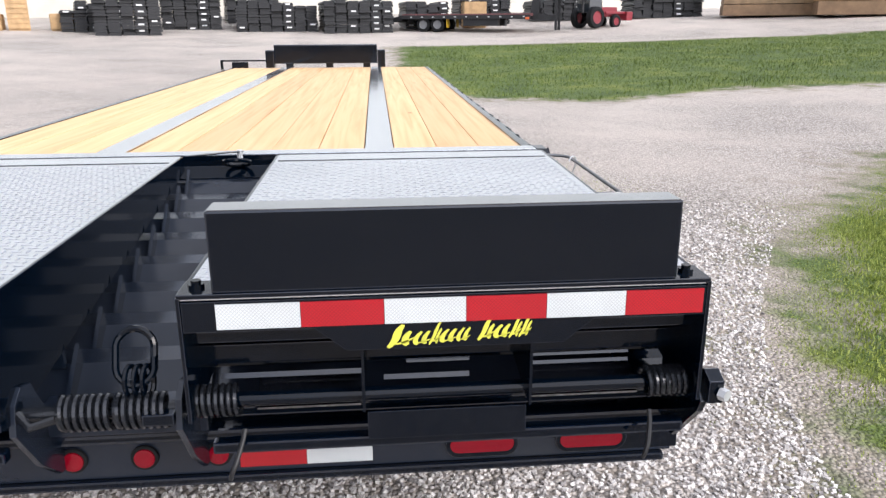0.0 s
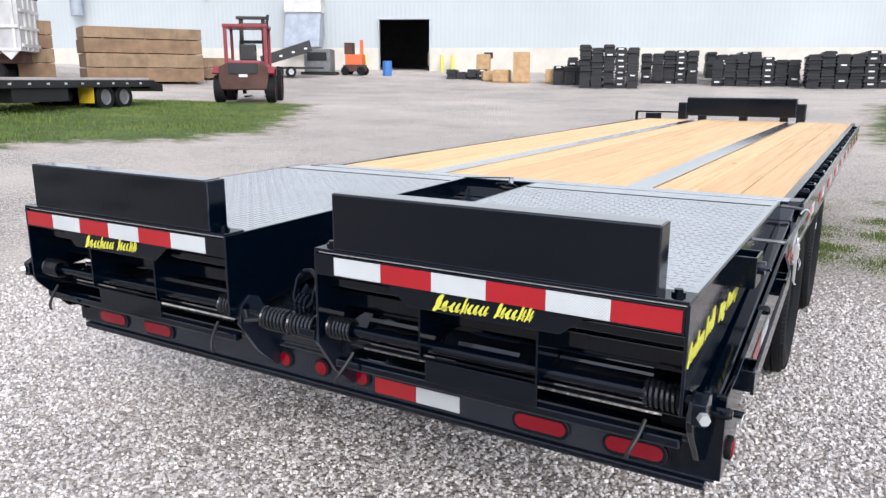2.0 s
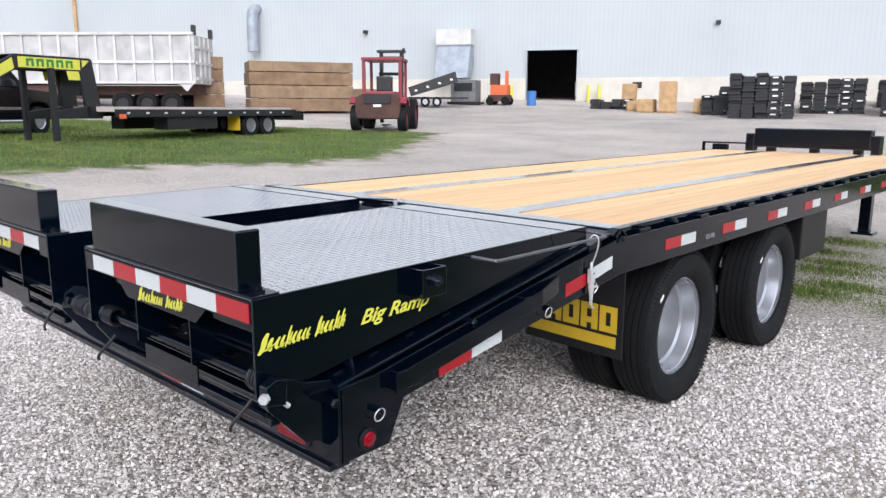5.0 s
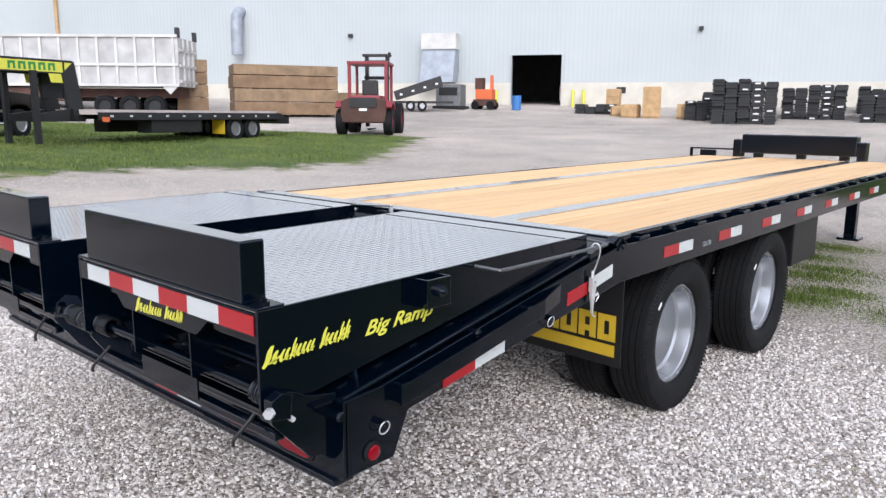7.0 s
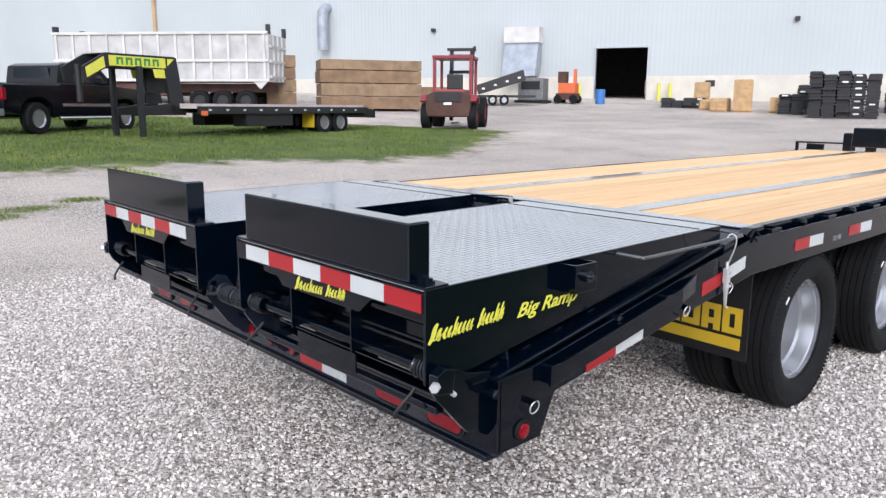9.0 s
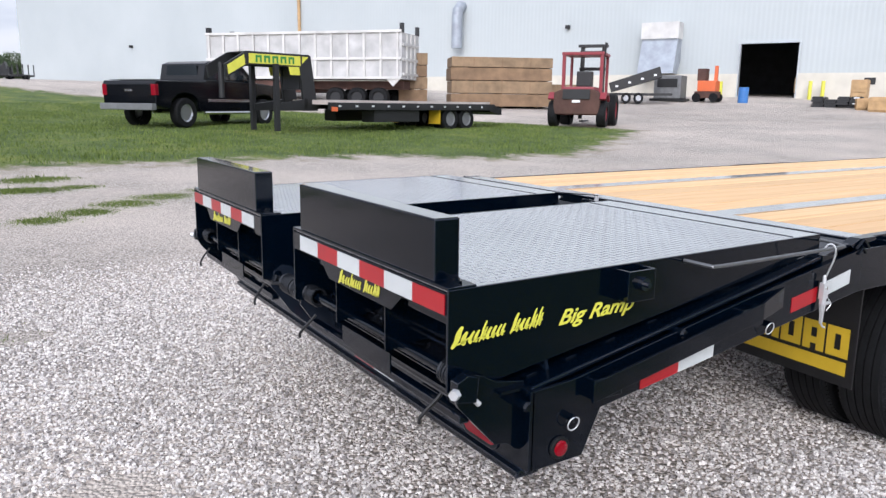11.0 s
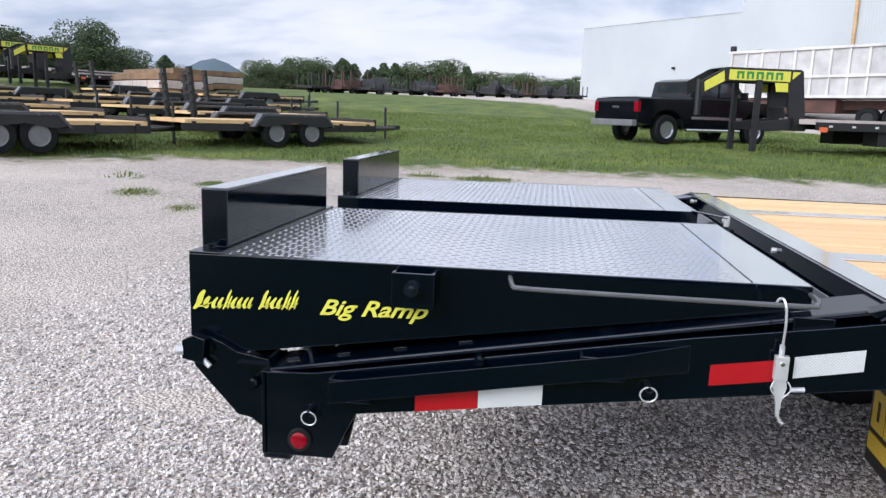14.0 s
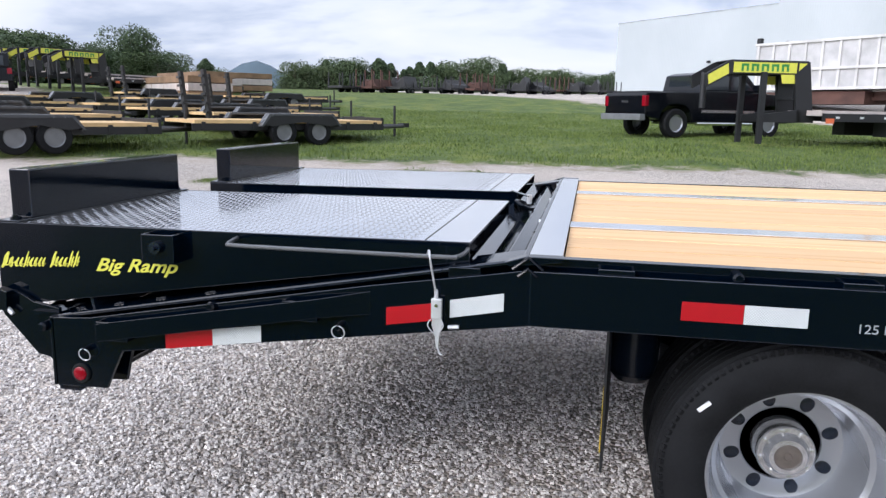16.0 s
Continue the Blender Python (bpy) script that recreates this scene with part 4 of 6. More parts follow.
for s in (1, -1):
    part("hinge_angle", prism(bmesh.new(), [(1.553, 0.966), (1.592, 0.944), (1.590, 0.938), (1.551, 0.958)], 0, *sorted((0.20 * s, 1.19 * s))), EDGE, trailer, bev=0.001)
for x in (-1.1, -0.34, 0.40, 1.1):
    bm = lathe(bmesh.new(), [(1.690, 0.010), (1.702, 0.0105), (1.706, 0.0105)], 1, (x, 0, 0.966), 6)
    part("hinge_bolt", bm, ZINC, trailer, "zinc-plated bolt head")
part("hold_down_strap", prism(bmesh.new(), [(-0.175, 1.528), (-0.150, 1.520), (0.045, 1.618), (0.022, 1.632)], 2, 1.0195, 1.0245), BLACK, trailer, "black strap holding the two ramps down", bev=0.001)
part("strap_pin", tube(bmesh.new(), [(0.030, 1.622, 0.99), (0.030, 1.622, 1.029)], 0.011, 10), ZINC, trailer, "zinc-plated pin", smooth=True)
for x in (-0.542, 0.578):
    part("deck_strip", boxed(x - 0.06, x + 0.06, 1.815, FRONT, 0.95, 0.990), PLATE, trailer, "painted steel strip between the boards", bev=0.001)
part("chain_eye", tube(bmesh.new(), [(0.02 + 0.05 * math.cos(a), 1.60 - 0.035 * math.sin(a), 0.982 + 0.016 * math.sin(a)) for a in [2 * math.pi * k / 20 for k in range(21)]], 0.009, 8), BLACK, trailer, smooth=True)
for s in (1, -1):
    def sx(a, c):
        return sorted((a * s, c * s))
    rail = part("side_rail", prism(bmesh.new(), [(1.236 * s, 0.812), (1.236 * s, 0.988), (1.200 * s, 0.988), (1.200 * s, 0.976), (1.224 * s, 0.976), (1.224 * s, 0.824), (1.18 * s, 0.824), (1.18 * s, 0.812)], 1, BEND, FRONT), BLACK, trailer, "black side rail with stake pockets and rub rail", bev=0.001)
    part("rub_rail", prism(bmesh.new(), [(BEND, 0.803), (FRONT, 0.812), (FRONT, 0.962), (BEND, 0.958)], 0, *sx(SIDE - 0.012, SIDE)), BLACK, rail, bev=0.002)
    cap = prism(bmesh.new(), [(BEND - 0.075, 0.978), (BEND - 0.015, 0.9975), (BEND + 0.085, 0.9975), (BEND + 0.08, 0.984), (BEND - 0.06, 0.968)], 0, *sx(1.238, SIDE - 0.004))
    part("corner_cap", cap, BLACK, rail, bev=0.002)
    y = BEND + 0.18
    while y < FRONT - 0.1:
        outline = [(1.237 * s, y), (1.272 * s, y), (1.272 * s, y + 0.095), (1.237 * s, y + 0.095), (1.237 * s, y + 0.088), (1.265 * s, y + 0.088), (1.265 * s, y + 0.007), (1.237 * s, y + 0.007)]
        part("stake_pocket", prism(bmesh.new(), outline, 2, 0.86, 0.972), BLACK, rail, bev=0.0018)
        if int(y * 10) % 2:
            part("bolt", lathe(bmesh.new(), [(1.236 * s, 0.016), (1.262 * s, 0.016), (1.268 * s, 0.010)], 0, (0, y + 0.36, 0.965), 10), BLACK, rail)
        y += 0.61
    for y in [2.129 + 0.638 * k for k in range(10)]:
        tape(y, 0.850, 0.157, "red", rail, 0, SIDE if s > 0 else -SIDE - 0.0022)
GREYINK = plain("grey_white_decal", (0.28, 0.30, 0.31), 0.5, 0.0, 0.05, 10, 0.0)
lettering("125 PSI", trailer, 0.034, Matrix.Translation((SIDE + 0.001, 2.557, 0.847)) @ pose(0, 0, 0, 90, 0, 90), GREYINK, "small grey-white lettering", width=0.098)

HUB = plain("machined_hub_metal", (0.60, 0.60, 0.60), 0.20, 0.85, 0.18, 40, 0.08)
RUST_CAP = plain("brown_rubber_plug", (0.10, 0.082, 0.068), 0.6, 0.0, 0.2, 30)


# ---- wheels: two dual axles ----
def wheel(x, y, s, outer):
    """One tyre with its rim; s: which side; the dish faces outwards on outer wheels."""
    wz, R, W = 0.398, 0.398, 0.215
    w = part("wheel", lathe(bmesh.new(), [(-W * 0.30, 0.258), (-W * 0.30, 0.244), (W * 0.30, 0.244), (W * 0.30, 0.258), (W * 0.25, 0.250), (-W * 0.25, 0.250)], 0, (0, 0, 0), 56, close=True), RIM, trailer, "wheel with black tyre and silver rim", smooth=True)
    w.location = (x * s, y, wz)
    prof = [(-W * 0.36, 0.254), (-W * 0.44, 0.272), (-W * 0.50, 0.32), (-W * 0.475, 0.355), (-W * 0.43, R - 0.012), (-W * 0.40, R - 0.004)]
    for k in range(-2, 3):
        c = k * W * 0.16
        prof += [(c - W * 0.065, R), (c + W * 0.065, R), (c + W * 0.068, R - 0.010), (c + W * 0.092, R - 0.010)]
    prof += [(W * 0.43, R - 0.012), (W * 0.475, 0.355), (W * 0.50, 0.32), (W * 0.44, 0.272), (W * 0.36, 0.254)]
    part("tyre", lathe(bmesh.new(), prof, 0, (0, 0, 0), 64, close=True), RUBBER, w, "black ribbed truck tyre", smooth=True)
    lugs = bmesh.new()
    for k in range(104):
        a = 2 * math.pi * k / 104
        for e in (-1, 1):
            q = boxed(-0.010, 0.010, -0.0065, 0.0065, -0.008, 0.002)
            bmesh.ops.transform(q, matrix=pose(0, 0, 0, math.degrees(a), 0, 0) @ Matrix.Translation((e * W * 0.437, 0, R - 0.016)) @ pose(0, 0, 0, 0, e * 28, 0), verts=q.verts)
            tmp = bpy.data.meshes.new("block")
            q.to_mesh(tmp)
            q.free()
            lugs.from_mesh(tmp)
            bpy.data.meshes.remove(tmp)
    part("shoulder_tread", lugs, RUBBER, w, kind="stuff")
    if outer:
        o = s
        dish = [(o * 0.066, 0.276), (o * 0.072, 0.271), (o * 0.070, 0.262), (o * 0.056, 0.252), (o * 0.044, 0.238), (o * -0.015, 0.222), (o * -0.026, 0.208), (o * -0.135, 0.192), (o * -0.159, 0.178), (o * -0.165, 0.158), (o * -0.163, 0.120), (o * -0.160, 0.117), (o * -0.170, 0.116), (o * -0.171, 0.2), (o * -0.05, 0.246)]
        part("rim", lathe(bmesh.new(), dish, 0, (0, 0, 0), 56, close=True), RIM, w, "silver painted dished rim", smooth=True)
        part("brake_drum", lathe(bmesh.new(), [(o * -0.175, 0.18), (o * -0.175, 0.02)], 0, (0, 0, 0), 32), CHASSIS, w)
        part("hub", lathe(bmesh.new(), [(o * -0.174, 0.086), (o * -0.150, 0.084), (o * -0.140, 0.074), (o * -0.112, 0.072), (o * -0.106, 0.083), (o * -0.092, 0.084), (o * -0.088, 0.080), (o * -0.087, 0.066), (o * -0.082, 0.062), (o * -0.066, 0.058), (o * -0.060, 0.053), (o * -0.059, 0.040), (o * -0.067, 0.038)], 0, (0, 0, 0), 40), HUB, w, "bright metal hub with oil cap", smooth=True)
        part("oil_plug", lathe(bmesh.new(), [(o * -0.0668, 0.0385), (o * -0.065, 0.034), (o * -0.0645, 0.012), (o * -0.061, 0.010), (o * -0.0605, 0.001)], 0, (0, 0, 0), 24), RUST_CAP, w, "brown rubber plug", smooth=True)
        # black discs on the closed rim stand in for the holes' shade
        for k in range(8):
            a = 2 * math.pi * (k + 0.4) / 8
            bm = bmesh.new()
            lathe(bm, [(o * -0.168, 0.5), (o * -0.1625, 0.5), (o * -0.1615, 0.42)], 0, (0, 0, 0), 14)
            bmesh.ops.transform(bm, matrix=pose(0, 0, 0, math.degrees(a), 0, 0) @ Matrix.Translation((0, 0.146, 0)) @ Matrix.Diagonal((1, 0.050, 0.040, 1)), verts=bm.verts)
            part("hand_hole_disc", bm, CHASSIS, w, smooth=True)
        for k in range(8):
            a = 2 * math.pi * (k + 0.3) / 8
            part("cap_bolt", lathe(bmesh.new(), [(o * -0.092, 0.0062), (o * -0.081, 0.0062), (o * -0.080, 0.001)], 0, (0, 0.073 * math.cos(a), 0.073 * math.sin(a)), 6), STEEL, w)
        lab = boxed(-0.0015, 0.0015, -0.020, 0.020, -0.006, 0.006)
        bmesh.ops.transform(lab, matrix=Matrix.Translation((o * W * 0.497, -0.275, 0.200)) @ pose(0, 0, 0, 42, 0, 0), verts=lab.verts)
        part("sticker", lab, WHITEINK, w, "white paper sticker on the tyre wall")
    return w


AXLES = (2.49, 3.755)
for y in AXLES:
    for s in (1, -1):
        wheel(1.135, y, s, True)
        wheel(0.88, y, s, False)
    part("axle", tube(bmesh.new(), [(-0.96, y, 0.398), (0.96, y, 0.398)], 0.062, 16), CHASSIS, trailer, smooth=True)
    for x in (-0.55, 0.55):
        part("leaf_spring", prism(bmesh.new(), [(y - 0.5, 0.62), (y, 0.48), (y + 0.5, 0.62), (y + 0.5, 0.65), (y, 0.53), (y - 0.5, 0.65)], 0, x - 0.04, x + 0.04), CHASSIS, trailer)
for x in (-0.55, 0.55):
    part("main_beam", boxed(x - 0.06, x + 0.06, 1.6, FRONT, 0.62, 0.85), CHASSIS, trailer, bev=0.004)
for s in (1, -1):
    f = part("mud_flap", boxed(*sorted((0.62 * s, 1.19 * s)), 1.945, 1.953, 0.345, 0.83), FLAP, trailer, "black rubber mud flap with a yellow mark", bev=0.002)
    part("stripe", boxed(*sorted((0.64 * s, 1.157 * s)), 1.9405, 1.9452, 0.392, 0.447), AMBER, f, "yellow stripe")
    block_mark(f, (0.635 if s > 0 else -1.155, 1.9447, 0.463), 0.53, 0.125, 5, AMBER)
    part("flap_hanger", boxed(*sorted((0.60 * s, 1.235 * s)), 1.94, 1.99, 0.80, 0.845), CHASSIS, f)
    f.matrix_basis = Matrix.Translation((1.19 * s, 1.95, 0)) @ pose(0, 0, 0, 0, 0, -3.5 * s) @ Matrix.Translation((-1.19 * s, -1.95, 0))
    tank = lathe(bmesh.new(), [(0.485, 0.03), (0.492, 0.055), (0.52, 0.080), (0.56, 0.086), (0.80, 0.086), (0.82, 0.04)], 2, (0.76 * s, 2.052, 0.0), 28)
    part("brake_chamber", tank, CHASSIS, trailer, smooth=True)
    # front flap and landing leg
    part("side_box", boxed(*sorted((0.80 * s, 1.20 * s)), 4.32, 4.86, 0.47, 0.84), FLAP, trailer, "black steel box ahead of the wheels", bev=0.01)

# headboard, side loop and landing legs at the front
head = part("headboard", prism(bmesh.new(), [(FRONT - 0.05, 1.035), (FRONT + 0.10, 1.035), (FRONT + 0.10, 1.265), (FRONT - 0.05, 1.265)], 0, -0.69, 0.60), BLACK, trailer, "black box headboard at the front of the deck", bev=0.012)
for x0, x1 in ((-0.80, -0.692), (0.602, 0.70)):
    part("side_block", boxed(x0, x1, FRONT - 0.04, FRONT + 0.09, 0.985, 1.20), BLACK, head, bev=0.012)
for x0 in (-0.55, -0.05, 0.42):
    part("foot", boxed(x0, x0 + 0.09, FRONT - 0.02, FRONT + 0.08, 0.985, 1.04), BLACK, head)
loop = part("side_loop", boxed(-1.36, -0.80, FRONT - 0.03, FRONT + 0.0, 1.065, 1.085), BLACK, trailer, "black side bracket with a lamp box", bev=0.003)
part("post", boxed(-1.36, -1.33, FRONT - 0.03, FRONT, 0.97, 1.065), BLACK, loop)
part("lamp_box", boxed(-1.22, -1.02, FRONT - 0.04, FRONT, 0.985, 1.06), BLACK, loop, bev=0.005)
# safety latch hanging from the wire handle
latch = part("safety_latch", tube(bmesh.new(), bent([(1.306, 1.446, 0.990), (1.315, 1.450, 1.005), (1.328, 1.456, 1.006), (1.337, 1.460, 0.988), (1.330, 1.465, 0.950), (1.311, 1.470, 0.90), (1.303, 1.472, 0.87)]), 0.0030, 8), ZINC, trailer, "zinc-plated hanging safety latch", smooth=True)
part("collar", lathe(bmesh.new(), [(0.868, 0.006), (0.892, 0.006), (0.896, 0.004)], 2, (1.303, 1.472, 0), 12), ZINC, latch, smooth=True)
part("body", boxed(1.294, 1.312, 1.459, 1.489, 0.812, 0.870), ZINC, latch, "zinc-plated latch body", bev=0.003)
part("rivet", lathe(bmesh.new(), [(1.311, 0.006), (1.315, 0.005)], 0, (0, 1.474, 0.852), 12), STEEL, latch)
part("lever", prism(bmesh.new(), [(1.463, 0.818), (1.487, 0.818), (1.491, 0.795), (1.483, 0.760), (1.481, 0.728), (1.474, 0.722), (1.470, 0.760), (1.460, 0.795)], 0, 1.298, 1.308), ZINC, latch, bev=0.002)
for e in (-1, 1):
    part("spring_wire", tube(bmesh.new(), bent([(1.314, 1.474 + 0.015 * e, 0.812), (1.320, 1.474 + 0.022 * e, 0.795), (1.316, 1.474 + 0.006 * e, 0.772)]), 0.0016, 6), ZINC, latch, smooth=True)
part("hook", tube(bmesh.new(), [(1.304, 1.477, 0.735), (1.304, 1.480, 0.722), (1.306, 1.484, 0.712), (1.31, 1.492, 0.709)], 0.0032, 8), ZINC, latch, smooth=True)
part("stud", tube(bmesh.new(), [(1.29, 1.505, 0.785), (1.29, 1.535, 0.788)], 0.006, 8), ZINC, latch, smooth=True)
for s in (1, -1):
    leg = part("landing_leg", boxed(*sorted((0.42 * s, 0.54 * s)), 8.98, 9.10, 0.03, 0.80), BLACK, trailer, bev=0.004)
    part("foot", boxed(*sorted((0.36 * s, 0.60 * s)), 8.92, 9.16, 0.0, 0.03), BLACK, leg, bev=0.003)
    part("tongue_beam", prism(bmesh.new(), [(0.95 * s, FRONT), (0.83 * s, FRONT), (0.0, 10.1), (0.07 * s, 10.2)], 2, 0.68, 0.84), CHASSIS, trailer, bev=0.004)

# ---- things in the yard ----
RED = painted("red_machine_paint", (0.22, 0.020, 0.030), 0.4, 0.2)
DULLBLACK = plain("dull_black_steel", (0.010, 0.0105, 0.012), 0.5, 0.0, 0.3, 2)
CARBLACK = painted("black_car_paint", (0.003, 0.004, 0.006), 0.1, 0.01, 0.0, 0.3)
GLASS, n, l, b = material("dark_tinted_glass", 0.05, 0.0, 0.7)
b.inputs["Base Color"].default_value = (0.02, 0.025, 0.03, 1)
CHROME = plain("chrome", (0.75, 0.75, 0.76), 0.15, 1.0, 0.05, 5, 0.0)
WHITEBODY = plain("weathered_white_steel", (0.56, 0.55, 0.53), 0.55, 0.0, 0.2, 0.8)
# greyer than the ribs, with random mottling
PANELGREY = plain("greyer_mottled_side_sheet", (0.45, 0.445, 0.44), 0.6, 0.0, 0.22, 1.1)
DULLRIM = plain("dusty_grey_rim", (0.17, 0.175, 0.18), 0.5, 0.3, 0.15, 4, 0.0)
RUST = plain("rust_brown_steel", (0.075, 0.035, 0.026), 0.8, 0.0, 0.35, 1.2)
LUMBER = plain("stacked_brown_lumber", (0.20, 0.125, 0.070), 0.75, 0.0, 0.25, 2.2, 0.3)
LUMBER2 = plain("weathered_tan_lumber", (0.23, 0.155, 0.090), 0.75, 0.0, 0.25, 2.2, 0.3)
CRATE = plain("raw_crate_wood", (0.46, 0.30, 0.15), 0.75, 0.0, 0.2, 3)
ORANGE = painted("orange_machine_paint", (0.62, 0.13, 0.04), 0.45, 0.3)
BLUE = painted("blue_drum_paint", (0.04, 0.16, 0.42), 0.4, 0.2)
GALV = plain("galvanised_duct", (0.30, 0.33, 0.37), 0.5, 0.2, 0.2, 1.5)
GREENINK = plain("green_decal", (0.03, 0.22, 0.05), 0.5, 0.0, 0.05, 10, 0.0)
# base colour lightened to put the sky's reflection on the fender tops
FENDER = painted("fender_paint_greyed_for_sky_sheen", (0.06, 0.064, 0.07), 0.25, 0.1)
DECKWOOD = plain("new_trailer_deck_wood", (0.62, 0.42, 0.20), 0.65, 0.0, 0.15, 3)
OLDDECK = plain("pale_worn_deck", (0.45, 0.40, 0.37), 0.7, 0.0, 0.15, 3)
WINE = plain("wine_red_deck", (0.13, 0.05, 0.05), 0.6, 0.0, 0.2, 3)


def ground_at(x, y):
    return float(land(x, y))


def tyre_on(parent, x, y, z, r, w, hub=RIM, side=1):
    t = part("tyre", lathe(bmesh.new(), [(-w / 2, r * 0.6), (-w / 2, r * 0.93), (-w * 0.38, r), (w * 0.38, r), (w / 2, r * 0.93), (w / 2, r * 0.6)], 0, (0, 0, 0), 28, close=True), RUBBER, parent, smooth=True)
    t.location = (x, y, z)
    part("rim", lathe(bmesh.new(), [(w * 0.30 * side, r * 0.61), (w * 0.40 * side, r * 0.60), (w * 0.28 * side, r * 0.5), (w * 0.1 * side, r * 0.38), (w * 0.18 * side, r * 0.15), (w * 0.2 * side, r * 0.03)], 0, (0, 0, 0), 24), hub, t, smooth=True)
    return t


def forklift(x, y, turn):
    f = thing("forklift", "large red forklift truck with an open cab, seen from behind", "forklift", at=(x, y, ground_at(x, y)), turn=turn)
    part("counterweight", prism(bmesh.new(), [(-0.75, 0.45), (0.75, 0.45), (0.82, 0.75), (0.80, 1.20), (0.55, 1.32), (-0.55, 1.32), (-0.80, 1.20), (-0.82, 0.75)], 1, -1.75, -1.1), RUST, f, "rust-brown cast counterweight", bev=0.05)
    part("radiator_grille", boxed(-0.48, 0.48, -1.80, -1.74, 0.98, 1.32), DULLBLACK, f)
    part("chassis", boxed(-0.80, 0.80, -1.15, 1.5, 0.42, 0.95), RED, f, bev=0.04)
    part("hood", boxed(-0.55, 0.55, -1.4, 0.1, 0.95, 1.42), RED, f, bev=0.06)
    for s in (1, -1):
        part("fender", prism(bmesh.new(), [(-1.75, 1.0), (-1.5, 1.22), (-0.9, 1.22), (-0.6, 0.95), (-0.7, 0.9), (-0.95, 1.12), (-1.45, 1.12), (-1.68, 0.95)], 0, *sorted((0.62 * s, 1.02 * s))), RED, f, bev=0.02)
        tyre_on(f, 0.86 * s, -1.25, 0.47, 0.47, 0.32, RED, s)
        tyre_on(f, 0.86 * s, 1.15, 0.60, 0.60, 0.40, RED, s)
        part("cab_post", boxed(*sorted((0.62 * s, 0.74 * s)), -0.75, -0.63, 0.95, 2.55), RED, f, bev=0.015)
        part("cab_post", boxed(*sorted((0.62 * s, 0.72 * s)), 0.75, 0.86, 0.95, 2.55), RED, f, bev=0.015)
        part("mast_rail", boxed(*sorted((0.34 * s, 0.47 * s)), 1.5, 1.72, 0.25, 2.98), DULLBLACK, f, bev=0.01)
        part("fork", boxed(*sorted((0.30 * s, 0.46 * s)), 1.8, 3.1, 0.12, 0.18), DULLBLACK, f, bev=0.01)
    part("roof_guard", boxed(-0.76, 0.76, -0.78, 0.88, 2.55, 2.66), RED, f, bev=0.02)
    for z in (0.6, 2.1, 2.72):
        part("mast_tie", boxed(-0.5, 0.5, 1.5, 1.62, z, z + 0.12), DULLBLACK, f)
    part("mast_head", boxed(-0.56, 0.56, 1.40, 1.75, 2.98, 3.08), DULLBLACK, f, bev=0.01)
    part("seat", boxed(-0.28, 0.28, -0.35, 0.15, 1.42, 2.0), DULLBLACK, f, bev=0.06)
    part("exhaust_pipe", tube(bmesh.new(), [(0.70, -0.6, 1.3), (0.72, -0.6, 2.5), (0.80, -0.62, 2.98)], 0.05, 10), DULLBLACK, f, smooth=True)
    part("plate", boxed(-0.14, 0.14, -1.80, -1.765, 0.86, 0.95), WHITEINK, f)
    return f


